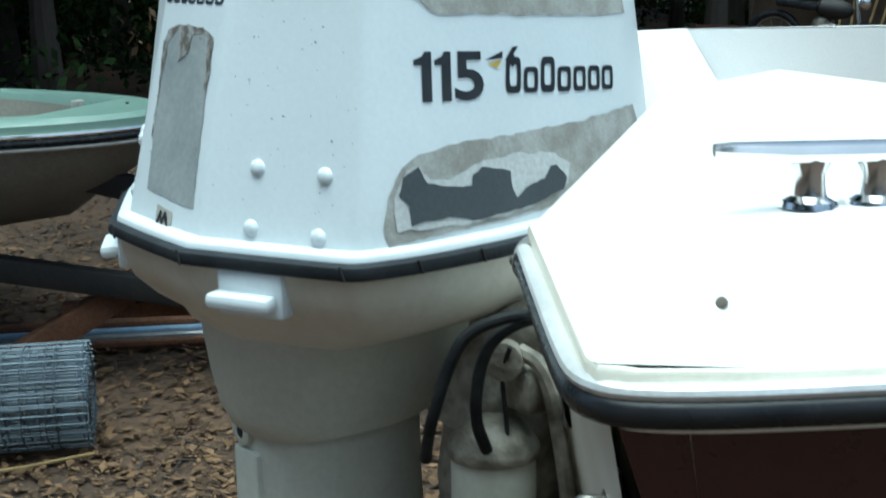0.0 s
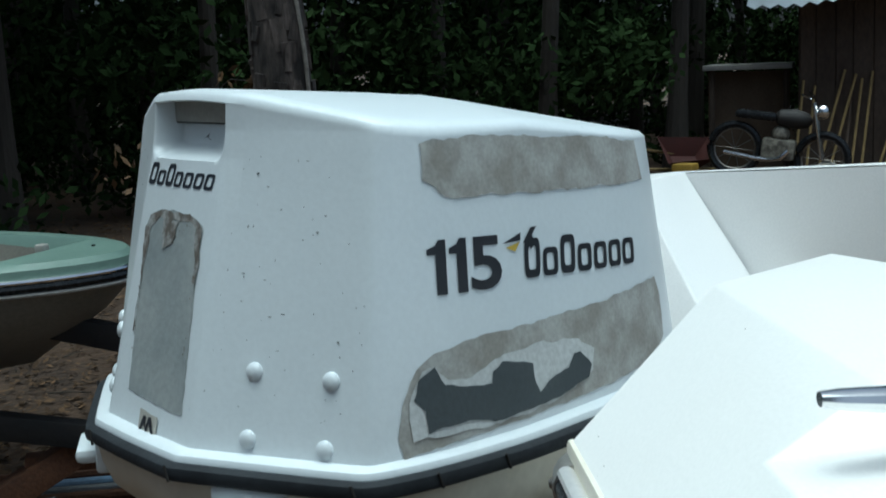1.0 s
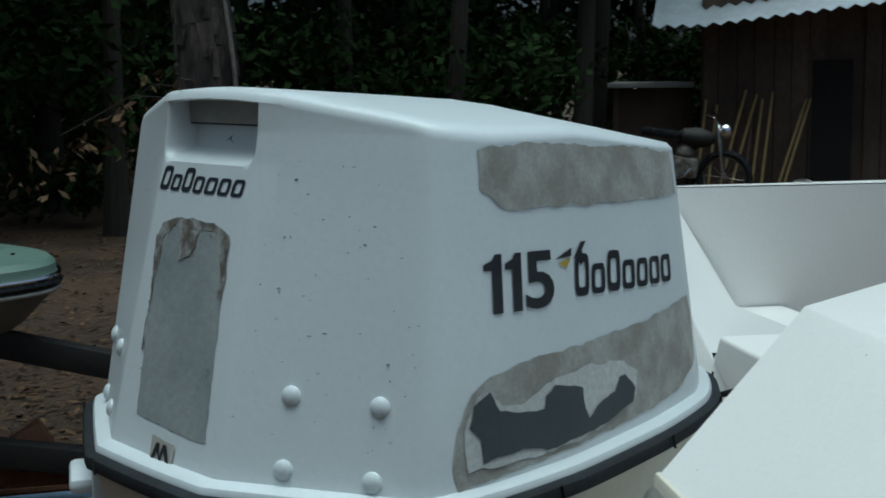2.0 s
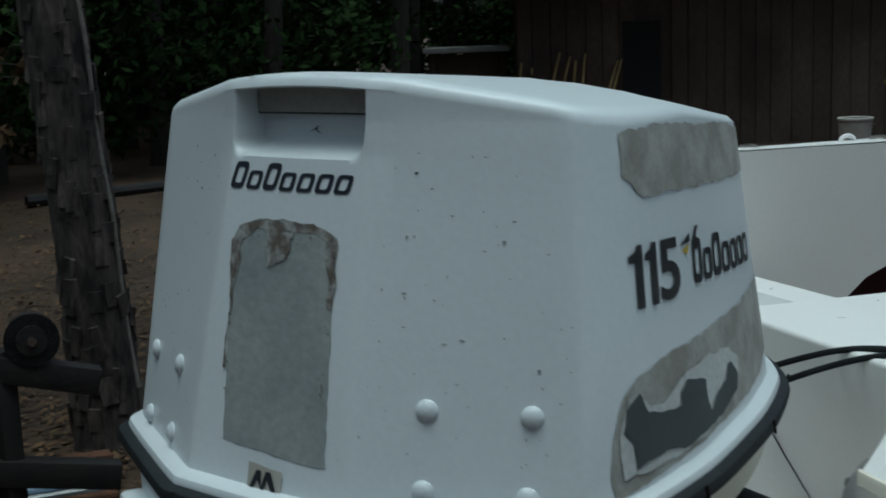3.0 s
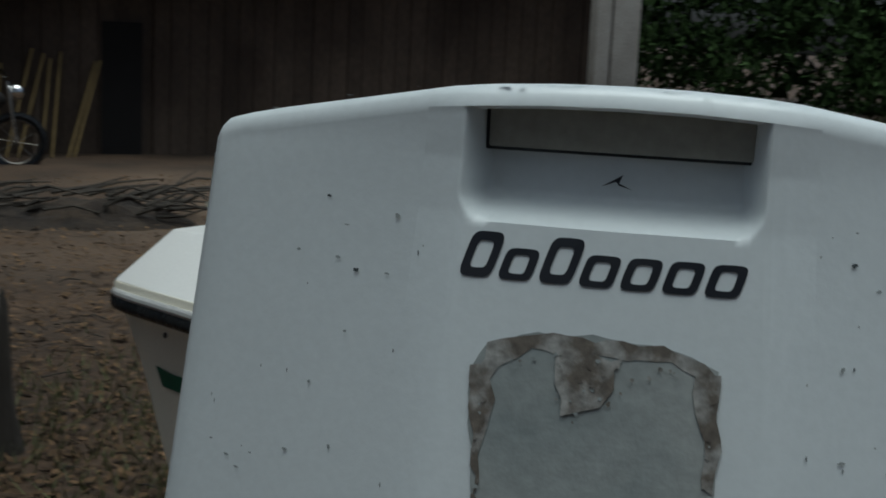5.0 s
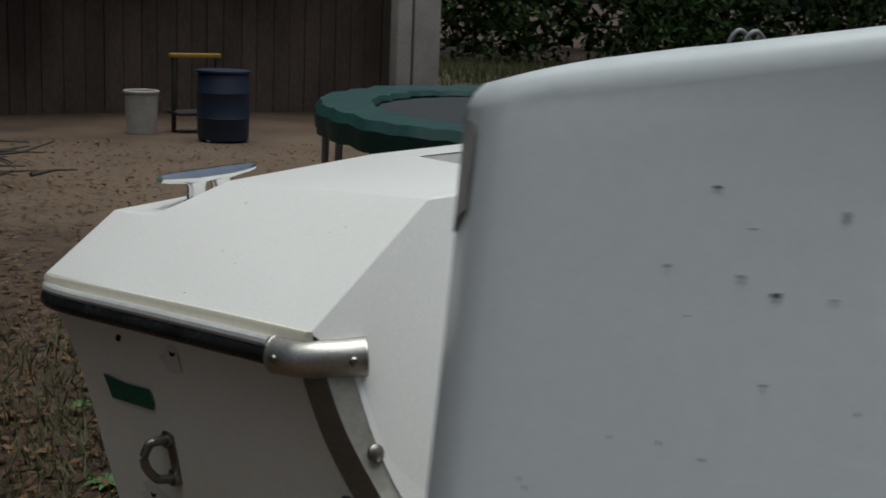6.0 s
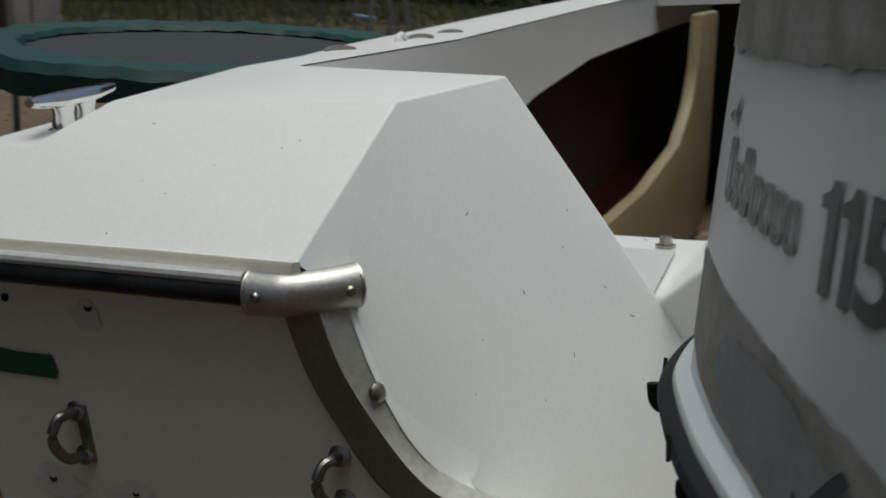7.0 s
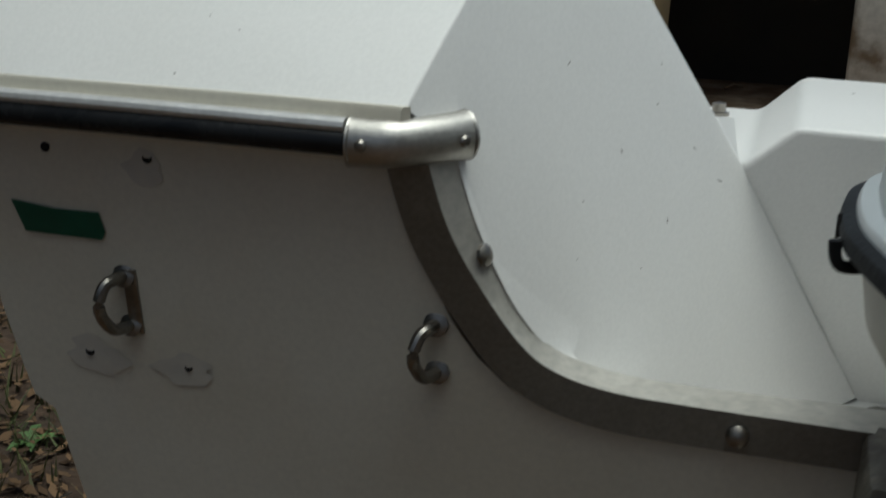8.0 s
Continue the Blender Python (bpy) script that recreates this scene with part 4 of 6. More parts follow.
BAND = [(0.073, 1.398), (0.109, 1.401), (0.211, 1.395), (0.316, 1.386), (0.400, 1.376), (0.412, 1.335), (0.355, 1.336), (0.212, 1.343), (0.096, 1.350), (0.083, 1.360), (0.070, 1.367), (0.072, 1.378)]
PATCH = [(0.026, 1.136), (0.023, 1.155), (0.030, 1.182), (0.046, 1.209), (0.066, 1.220), (0.107, 1.226), (0.195, 1.226), (0.313, 1.228), (0.412, 1.234), (0.424, 1.21), (0.420, 1.17), (0.36, 1.15), (0.255, 1.145), (0.145, 1.144), (0.070, 1.140)]
PALE = [(0.036, 1.150), (0.036, 1.182), (0.051, 1.206), (0.064, 1.209), (0.076, 1.194), (0.102, 1.194), (0.139, 1.205), (0.193, 1.207), (0.252, 1.200), (0.275, 1.185), (0.270, 1.165), (0.219, 1.151), (0.145, 1.147), (0.070, 1.148)]
TORN = [(0.050, 1.154), (0.051, 1.174), (0.041, 1.183), (0.046, 1.199), (0.062, 1.209), (0.072, 1.192), (0.101, 1.185), (0.127, 1.183), (0.128, 1.193), (0.141, 1.200), (0.180, 1.191), (0.181, 1.172), (0.186, 1.163), (0.200, 1.171), (0.231, 1.176), (0.241, 1.188), (0.252, 1.188), (0.267, 1.172), (0.261, 1.162), (0.215, 1.153), (0.172, 1.151), (0.124, 1.149), (0.111, 1.155), (0.094, 1.157), (0.059, 1.155)]


def side_decals(s):
    shift = -0.022 if s < 0 else 0.0
    part("sanded_band", on_side(flat([(y + shift * (1 - y / 0.42), z) for y, z in BAND], "side", 0.003, 3 + s), s, 0.0012), SANDED, motor, "dull grey sanded band", sharp=60)
    part("sanded_patch", on_side(flat([(y, 1.136 + (z - 1.136) * (0.82 if s < 0 else 1.0)) for y, z in PATCH], "side", 0.002, 11 + s), s, 0.0010), SANDED, motor, "brown-grey sanded patch", sharp=60)
    if s > 0:
        part("pale_sticker_rest", on_side(flat(PALE, "side", 0.003, 21), s, 0.0020), RESIDUE_W, motor, "pale sticker remains", sharp=60)
        part("dark_sticker_rest", on_side(flat(TORN, "side", 0.002, 31), s, 0.0030), RESIDUE, motor, "torn dark grey sticker remains", sharp=60)
        figures(s, 0.066, 0.153, 1.269, 1.316, -0.06)
        word("side", 0.184, 0.372, 1.267, 0.026, 0.036, -0.07, 0.12, lambda bm: on_side(bm, s, 0.0012))
        marks = (([(0.158, 1.302), (0.184, 1.309), (0.183, 1.302)], DECAL), ([(0.162, 1.298), (0.182, 1.301), (0.174, 1.293)], YELLOW_DECAL), ([(0.186, 1.299), (0.199, 1.312), (0.208, 1.312), (0.200, 1.305), (0.203, 1.296), (0.196, 1.292), (0.194, 1.300)], DECAL))
    else:
        part("pale_sticker_rest", on_side(flat([(y * 1.15, z - 0.005 if z > 1.18 else z) for y, z in PALE], "side", 0.004, 24), s, 0.0020), PANEL, motor, "smooth grey sticker ghost", sharp=60)
        for line in ([(0.100, 1.196), (0.108, 1.199), (0.140, 1.172), (0.150, 1.150), (0.143, 1.150), (0.132, 1.168)], [(0.150, 1.168), (0.154, 1.170), (0.163, 1.152), (0.158, 1.150)]):
            part("scratch", on_side(flat(line, "side", 0.001, 3), s, 0.0030), RESIDUE, motor, "dark scratch", sharp=60)
        figures(s, 0.167, 0.090, 1.254, 1.302, -0.02)
        word("side", 0.348, 0.192, 1.256, 0.025, 0.036, -0.02, -0.12, lambda bm: on_side(bm, s, 0.0012))
        marks = (([(0.343, 1.304), (0.330, 1.316), (0.332, 1.304), (0.336, 1.296)], DECAL), ([(0.362, 1.300), (0.346, 1.306), (0.348, 1.298)], DECAL))
    for pts, mat in marks:
        part("word_mark", on_side(flat(pts, "side"), s, 0.0012), mat, motor, sharp=60)


side_decals(1)
side_decals(-1)

# aft face: recessed panel, bars of the maker's word, label, rivets
panel_line = [(-0.045, 1.166), (-0.050, 1.22), (-0.060, 1.318), (-0.052, 1.330), (-0.03, 1.336), (0.01, 1.337), (0.034, 1.334), (0.051, 1.326), (0.056, 1.25), (0.064, 1.160)]
part("rear_panel", on_aft(flat(panel_line, "aft", 0.0020, 5), 0.0006), PANEL, motor, "dull grey panel with a scuffed upper edge", sharp=60)
scuffs = ([(-0.0585, 1.312), (-0.052, 1.3295), (-0.03, 1.3355), (0.01, 1.3365), (0.034, 1.3335), (0.0505, 1.3255), (0.0515, 1.316), (0.044, 1.323), (0.03, 1.3275), (0.0, 1.3295), (-0.03, 1.328), (-0.046, 1.321), (-0.052, 1.308)],
          [(-0.0595, 1.318), (-0.046, 1.322), (-0.048, 1.305), (-0.052, 1.28), (-0.0535, 1.25), (-0.0535, 1.22), (-0.0505, 1.22), (-0.0545, 1.27)],
          [(0.0515, 1.326), (0.0405, 1.322), (0.0425, 1.309), (0.0465, 1.295), (0.0500, 1.275), (0.0545, 1.275), (0.0535, 1.30)],
          [(-0.022, 1.3265), (-0.020, 1.316), (-0.017, 1.309), (-0.016, 1.3035), (-0.009, 1.3045), (0.001, 1.3075), (0.0055, 1.314), (0.006, 1.3215), (0.010, 1.3275)])
for k, line in enumerate(scuffs):
    part("panel_scuff", on_aft(flat(line, "aft", 0.0042, 9 + k), 0.0009 + 0.0002 * k), SCUFF, motor, "brown scuffs on the rear panel", sharp=60)
random.seed(52)
for k in range(90):
    u = random.random()
    x, z = ((-0.055 + 0.107 * u, 1.329 - 0.012 * abs(2 * u - 1) ** 3 - abs(random.gauss(0, 0.004))), (-0.047 - 0.008 * u + random.gauss(0, 0.0012), 1.20 + 0.11 * u), (0.054 - 0.005 * u + random.gauss(0, 0.001), 1.20 + 0.11 * u), (-0.007 + random.gauss(0, 0.009), 1.314 + random.gauss(0, 0.007)))[k % 4]
    r = random.uniform(0.0004, 0.0013)
    dot = [(x + r * random.uniform(0.5, 1.4) * math.cos(a), z + r * random.uniform(0.4, 1.2) * math.sin(a)) for a in [i * math.pi / 4 for i in range(8)]]
    part("fleck", on_aft(flat(dot, "aft"), 0.0018), (SCUFF, PANEL, SCUFF)[k % 3], motor, sharp=60)
word("aft", -0.070, 0.061, 1.3585, 0.0145, 0.021, 0.0, 0.3, lambda bm: on_aft(bm, 0.0006))
part("label", on_aft(flat([(-0.012, 1.133), (0.024, 1.131), (0.024, 1.152), (-0.012, 1.154)], "aft", 0.001, 2), 0.0012), CAULK, motor, "worn sticker with a dark mark", sharp=60)
part("label_mark", on_aft(flat([(-0.009, 1.135), (-0.002, 1.150), (0.003, 1.150), (0.004, 1.138), (0.008, 1.150), (0.013, 1.150), (0.021, 1.134), (0.016, 1.134), (0.010, 1.144), (0.006, 1.134), (0.0, 1.143), (-0.004, 1.135)], "aft"), 0.002), DECAL, motor, sharp=60)
for x, z in ((0.1325, 1.206), (0.2015, 1.203), (0.1355, 1.149), (0.2035, 1.146), (-0.1325, 1.206), (-0.2005, 1.204), (-0.1355, 1.149), (-0.2035, 1.146)):
    n = Vector((0.42 if x > 0 else -0.42, -0.9, 0.18)).normalized()
    bm = B()
    lathe(bm, [(0.0085, -0.001), (0.0082, 0.0015), (0.006, 0.0035), (0.003, 0.0044), (0.0003, 0.0047)], 14, Matrix.Translation((x, aft_y(x, z), z)) @ n.to_track_quat("Z", "Y").to_matrix().to_4x4())
    part("rivet", bm, PAINT, motor)
# chips and scratches in the paint
random.seed(4)
for i in range(110):
    x = random.choice((-1, 1, 1)) * random.uniform(0.085, 0.225)
    z = random.uniform(1.15, 1.39)
    w, h = 0.0004 + 0.0018 * random.random() ** 3, 0.0004 + 0.0009 * random.random() ** 2
    ring2 = [(x + w * math.cos(a) * random.uniform(0.6, 1.2), z + h * math.sin(a) * random.uniform(0.6, 1.3)) for a in [k * math.pi / 4 for k in range(8)]]
    if abs(x) < 0.1 + 0.13 * (1.42 - z) / 0.3 + 0.06:
        part("paint_chip", on_aft(flat(ring2, "aft"), 0.0009), (PANEL, PANEL, RESIDUE)[i % 3], motor, sharp=60)
part("paint_chip", on_aft(flat([(-0.009, 1.401), (-0.002, 1.4035), (0.006, 1.400), (-0.001, 1.402), (0.001, 1.407), (-0.003, 1.4045)], "aft"), -0.0235), DECAL, motor, "dark chip in the hand-hold", sharp=60)

# worn paint along the lip over the hand-hold and the top edge
random.seed(91)
for k in range(46):
    x = random.uniform(-0.20, 0.20) if k % 3 else random.uniform(-0.065, 0.065)
    y = aft_y(x, 1.40) + random.uniform(0.006, 0.016)
    z = crown(x, y) + 0.0007
    r = random.uniform(0.0005, 0.0022)
    bm = B()
    bm.faces.new([bm.verts.new((x + r * random.uniform(0.6, 1.8) * math.cos(a), y + 0.6 * r * random.uniform(0.5, 1.1) * math.sin(a), z)) for a in [i * math.pi / 4 for i in range(8)]])
    part("worn_spot", bm, (DIRT, LEDGE, PANEL)[k % 3], motor, sharp=60)

# rim flange, rubber seal and lower pan, all with a smooth outline
def rim(z, grow):
    half = plan(1.128, grow)
    pts = [half[0]] + [half[k] for k in range(2, len(half) - 1, 2)] + [half[-1]]
    full = pts + [Vector((-p.x, p.y)) for p in pts[-2:0:-1]]
    return [((p.x if p.x > 0 else p.x * swell(1.128, p.y)) + skew(p.y), p.y, z) for p in smooth_line([(q.x, q.y, 0) for q in full], 3, True)]


bm = B()
loft(bm, [rim(1.1365, -0.003), rim(1.1355, 0.006), rim(1.133, 0.0115), rim(1.129, 0.0135), rim(1.1265, 0.0135), rim(1.126, 0.004)], cap=(False, False))
part("cowl_rim", bm, PAINT, motor, "rolled white rim")
bm = B()
loft(bm, [rim(1.1275, 0.008), rim(1.127, 0.0185), rim(1.1245, 0.0225), rim(1.119, 0.024), rim(1.1135, 0.0225), rim(1.111, 0.0185), rim(1.1105, 0.008)], cap=(True, True))
seal = part("rubber_seal", bm, RUBBER, motor, "black segmented rubber seal")
edge = rim(1.119, 0.0243)
random.seed(6)
for k in range(2, len(edge), 17):
    k = (k + random.randint(0, 6)) % len(edge)
    p, q = Vector(edge[k]), Vector(edge[(k + 1) % len(edge)])
    d = (q - p).normalized()
    bm = B()
    tube(bm, [p + Vector((-d.x * 0.001, -d.y * 0.001, 0.0075)), p + Vector((d.x * 0.004, d.y * 0.004, -0.0065))], 0.0014, 6)
    part("seal_joint", bm, HOLE, seal)


def pan_ring(z, kx, y0, y1):
    full = [Vector(p) for p in rim(1.1, 0.012)]
    lo, hi = min(p.y for p in full), max(p.y for p in full)
    return [(p.x * kx, y0 + (p.y - lo) / (hi - lo) * (y1 - y0), z) for p in full]


def oval(z, cy, w, l, power=2.5, cx=0.0):
    """A rounded box outline at a height."""
    out = []
    for k in range(40):
        c, d = math.cos(k * math.pi / 20), math.sin(k * math.pi / 20)
        out.append((cx + w * math.copysign(abs(c) ** (2 / power), c), cy + l * math.copysign(abs(d) ** (2 / power), d), z))
    return out


bm = B()
loft(bm, [pan_ring(1.112, 1.0, -0.106, 0.538), pan_ring(1.090, 0.985, -0.102, 0.535), pan_ring(1.065, 0.955, -0.092, 0.53), pan_ring(1.043, 0.88, -0.070, 0.515), pan_ring(1.026, 0.74, -0.045, 0.47), pan_ring(1.014, 0.62, -0.040, 0.42), pan_ring(1.009, 0.58, -0.030, 0.40)], cap=(True, True))
part("lower_pan", bm, PAN, motor, "stained white lower engine pan")
bm = B()
loft(bm, [oval(1.020, 0.125, 0.132, 0.160), oval(0.995, 0.122, 0.128, 0.155), oval(0.95, 0.118, 0.115, 0.146), oval(0.91, 0.112, 0.102, 0.132), oval(0.888, 0.108, 0.092, 0.118), oval(0.884, 0.106, 0.085, 0.110)], cap=(True, True))
part("exhaust_housing_top", bm, LEG, motor)
bm = B()
loft(bm, [oval(0.888, 0.105, 0.080, 0.105, 2.7), oval(0.80, 0.106, 0.080, 0.105, 2.7), oval(0.60, 0.12, 0.072, 0.105, 2.6), oval(0.37, 0.14, 0.065, 0.11, 2.4)], cap=(True, True))
leg = part("leg", bm, LEG, motor, "white midsection leg")
bm = B()
lathe(bm, [(0.017, 0), (0.017, 0.018), (0.014, 0.02), (0.008, 0.02), (0.0075, 0.012)], 16, Matrix.Translation((-0.012, 0.012, 0.882)) @ pose(0, 0, 0, 90, 0, 0))
box(bm, -0.040, 0.0, -0.004, 0.02, 0.868, 0.888, 0.004)
part("cover_lug", bm, LEG, leg)
part("lug_hole", lathe(B(), [(0.0078, 0), (0.0078, 0.004), (0.001, 0.0045)], 12, Matrix.Translation((-0.012, -0.003, 0.882)) @ pose(0, 0, 0, 90, 0, 0)), HOLE, leg)
part("leg_cover", box(B(), -0.034, 0.020, -0.006, 0.02, 0.45, 0.862, 0.005), LEG, leg)
bm = B()
box(bm, -0.19, 0.19, -0.02, 0.46, 0.352, 0.372, 0.008)
part("cavitation_plate", bm, PAN, motor)
bm = B()
loft(bm, [[(0.06 * math.cos(a) * k, 0.2 + 0.2 * math.sin(a) * k, z) for a in [i * math.pi / 8 for i in range(16)]] for z, k in ((0.36, 0.8), (0.30, 1.0), (0.25, 1.0), (0.20, 0.55), (0.10, 0.35))])
part("gearcase", bm, PAN, motor)
# latches on the pan: one aft to starboard, one to port
for s in (1, -1):
    n = Vector((s * 0.46, -0.89, 0)).normalized()
    x = s * 0.145
    m = Matrix.Translation((x, aft_y(x, 1.13) - 0.004, 1.085)) @ n.to_track_quat("-Y", "Z").to_matrix().to_4x4()
    latch = part("cowl_latch", box(B(), -0.036, 0.040, -0.014, 0.03, -0.020, 0.027, 0.005, m), PAINT, motor, "white cowl latch")
    part("latch_lever", box(B(), -0.038, 0.034, -0.034, -0.010, -0.010, 0.006, 0.006, m), PAINT, latch)

# clamp bracket, tilt ram and cables between motor and transom
bracket = part("clamp_bracket", box(box(B(), -0.17, -0.115, 0.26, 0.40, 0.56, 0.985, 0.01, Matrix()), 0.115, 0.17, 0.26, 0.40, 0.56, 0.985, 0.01), GREASE, motor, "greasy grey clamp bracket")
bracket.matrix_local = BOAT @ Matrix.Translation((0, -0.01, 0))
bm = B()
tube(bm, [(0.26, 0.14, 0.50), (0.26, 0.14, 0.915)], 0.044, 24)
ram = part("tilt_ram", bm, LEG, motor, "dirty white tilt motor cylinder")
part("ram_cap", lathe(B(), [(0.047, 0.0), (0.0485, 0.006), (0.047, 0.012), (0.042, 0.02), (0.030, 0.034), (0.012, 0.040)], 20, Matrix.Translation((0.26, 0.14, 0.905))), GREASE, ram, "greasy cylinder cap")
bm = B()
tube(bm, smooth_line([(0.19, 0.15, 0.92), (0.22, 0.17, 1.00), (0.26, 0.20, 1.035), (0.31, 0.235, 1.02), (0.33, 0.26, 0.95), (0.33, 0.27, 0.85)], 2), 0.030, 12)
box(bm, 0.27, 0.31, 0.145, 0.175, 0.955, 1.0, 0.008)
part("swivel_bracket", bm, GREASE, motor, "greasy swivel bracket")
bm = B()
loft(bm, [oval(z, cy, w, l, 3.0, cx) for z, cx, cy, w, l in ((0.50, 0.20, 0.22, 0.040, 0.070), (0.72, 0.20, 0.21, 0.044, 0.075), (0.86, 0.205, 0.20, 0.050, 0.075), (0.95, 0.215, 0.20, 0.050, 0.066), (1.00, 0.235, 0.21, 0.045, 0.050), (1.018, 0.25, 0.215, 0.030, 0.032))])
part("swivel_housing", bm, GREASE, motor, "greasy cast swivel housing")
bm = lathe(B(), [(0.012, -0.01), (0.020, -0.008), (0.020, 0.008), (0.012, 0.01)], 14, Matrix.Translation((0.285, 0.135, 1.012)) @ pose(0, 0, 0, 90, 0, 40))
part("bracket_eye", bm, GREASE, motor)
bm = B()
tube(bm, smooth_line([(0.30, 0.17, 1.045), (0.345, 0.12, 1.075), (0.335, 0.095, 1.075), (0.31, 0.07, 1.06), (0.30, 0.055, 1.03), (0.29, 0.04, 0.97), (0.262, 0.055, 0.935), (0.250, 0.062, 0.915)], 3), 0.006, 10)
part("hose", bm, CABLE, motor, "black rubber hose")
bm = B()
tube(bm, smooth_line([(0.34, 0.14, 1.07), (0.325, 0.10, 1.06), (0.31, 0.085, 1.03), (0.305, 0.08, 0.97), (0.30, 0.10, 0.93)], 3), 0.006, 8)
part("hose", bm, CABLE, motor, "black rubber hose")
bm = B()
tube(bm, smooth_line([(0.30, 0.13, 1.03), (0.285, 0.13, 1.0), (0.29, 0.135, 0.94), (0.295, 0.13, 0.86), (0.31, 0.12, 0.78), (0.31, 0.13, 0.6)], 3), 0.0025, 6)
part("wire", bm, CABLE, motor, "thin black wire")
bm = B()
tube(bm, smooth_line([(0.29, 0.15, 1.02), (0.315, 0.16, 1.01), (0.325, 0.17, 0.95), (0.335, 0.18, 0.85), (0.345, 0.19, 0.6)], 3), 0.0085, 8)
part("tube", bm, GREASE, motor, "brown-grey tube")

# cables over the forward dam
cables = thing("control_cables", "two black control cables looped over the splash well", "cable", BOAT)
for line in ([(-0.16, 0.46, 1.07), (-0.064, 0.528, 1.10), (-0.012, 0.557, 1.125), (0.02, 0.597, 1.139), (0.06, 0.635, 1.142), (0.16, 0.72, 1.142), (0.24, 0.84, 1.136), (0.30, 1.0, 1.0), (0.34, 1.2, 0.70)],
             [(-0.14, 0.44, 1.06), (-0.023, 0.507, 1.09), (0.02, 0.56, 1.12), (0.065, 0.605, 1.141), (0.11, 0.65, 1.143), (0.19, 0.74, 1.142), (0.25, 0.86, 1.13), (0.31, 1.0, 1.0), (0.36, 1.2, 0.70)]):
    bm = B()
    tube(bm, smooth_line(line, 3), 0.0036, 8)
    part("cable", bm, CABLE, cables)
bm = B()
tube(bm, smooth_line([(-0.06, 0.40, 1.0), (0.007, 0.444, 1.0), (0.047, 0.471, 0.99), (0.043, 0.51, 0.97), (0.02, 0.56, 0.92), (0.0, 0.60, 0.88)], 3), 0.012, 10)
part("hose", bm, CABLE, cables, "thick ribbed black hose")

# small black fittings on the port side of the pan
bm = tube(B(), smooth_line([(-0.14, 0.420, 1.104), (-0.172, 0.428, 1.101), (-0.177, 0.431, 1.106), (-0.178, 0.432, 1.118)], 2), 0.004, 10)
part("pan_elbow", bm, CABLE, motor, "black rubber elbow")
part("pan_clip", box(B(), -0.215, -0.188, 0.305, 0.315, 1.094, 1.106, 0.003), CABLE, motor, "small black clip")
part("pan_clip", box(B(), -0.224, -0.198, 0.268, 0.276, 1.090, 1.100, 0.003), CABLE, motor, "small black clip")
# ---- green boat on its trailer ----
def green_boat():
    # x to its starboard, y to its bow; the bow tip at the origin
    tip = Vector((-2.37, 0.98, 0.935))
    aft = Vector((-1.0, -0.62, 0)).normalized()
    m = Matrix.Translation(tip) @ (-aft).to_track_quat("Y", "Z").to_matrix().to_4x4()
    b = thing("runabout_boat", "mint green runabout with cream hull and white rail", "boat", m)
    half = [(0.0, 0.0), (0.10, -0.03), (0.22, -0.12), (0.36, -0.32), (0.50, -0.65), (0.62, -1.1), (0.70, -1.7), (0.72, -2.4), (0.70, -3.3)]
    line = [(-x, y) for x, y in half[::-1]] + half[1:]
    line = [(p.x, p.y) for p in smooth_line([(x, y, 0) for x, y in line], 2)]

    def level(y):
        return -0.035 * min(1, -y / 1.5)
    bm = B()
    inner = [(x * 0.72, -0.27 + (y + 0.27) * 0.94 if y < -0.27 else -0.27) for x, y in line]
    loft(bm, [[(x, y, level(y) - 0.045), (x * 0.985, y - 0.004, level(y) - 0.004), (x * 0.93, y * 0.985 - 0.02, level(y) + 0.012), (ix, iy, level(iy) + 0.018), (ix * 0.985, iy - 0.01, level(iy) + 0.008), (ix * 0.96, iy - 0.03, level(iy) - 0.05)] for (x, y), (ix, iy) in zip(line, inner)], close=False, cap=(False, False))
    part("foredeck", bm, MINT, b, "mint green deck")
    bm = B()
    loft(bm, [[(x * k, y * ky - (1 - ky) * 1.5, z * (0.52 + 0.48 * min(1, -y / 2.2)) - 0.03 + level(y)) for x, y in line] for k, ky, z in ((0.985, 1.0, -0.06), (0.97, 0.985, -0.12), (0.90, 0.93, -0.27), (0.72, 0.86, -0.40), (0.38, 0.80, -0.52), (0.02, 0.77, -0.58))], close=False, cap=(False, False))
    part("hull", bm, CREAM, b, "dull cream hull")
    for r, z, mat, name in ((0.012, -0.052, BLACK, "rub_rail"), (0.008, -0.034, CHROME, "rail_bead"), (0.007, -0.072, PAIL, "rail_foot")):
        bm = B()
        tube(bm, [(x * 1.004, y + 0.004, z + level(y)) for x, y in line], r, 8)
        part(name, bm, mat, b)
    bm = B()
    loft(bm, [[(x * k, -0.29 - d + (y + 0.27) * 0.92 if y < -0.27 else -0.29 - d, z) for x, y in line] for k, d, z in ((0.70, 0.0, -0.03), (0.66, 0.03, -0.10), (0.58, 0.14, -0.18))], close=False, cap=(False, False))
    box(bm, -0.40, 0.40, -3.2, -1.0, -0.21, -0.18)
    box(bm, -0.22, 0.22, -1.0, -0.42, -0.21, -0.182)
    part("cockpit", bm, CREAM, b, "dull cream cockpit liner")
    bm = B()
    box(bm, -0.015, 0.02, -0.30, -0.27, 0.0, 0.03, 0.005)
    part("bow_fitting", bm, PAIL, b)
    bm = B()
    lathe(bm, [(0.006, 0), (0.006, 0.004)], 8, Matrix.Translation((-0.09, -0.17, 0.012)))
    part("deck_screw", bm, HOLE, b)
    return b


green_boat()


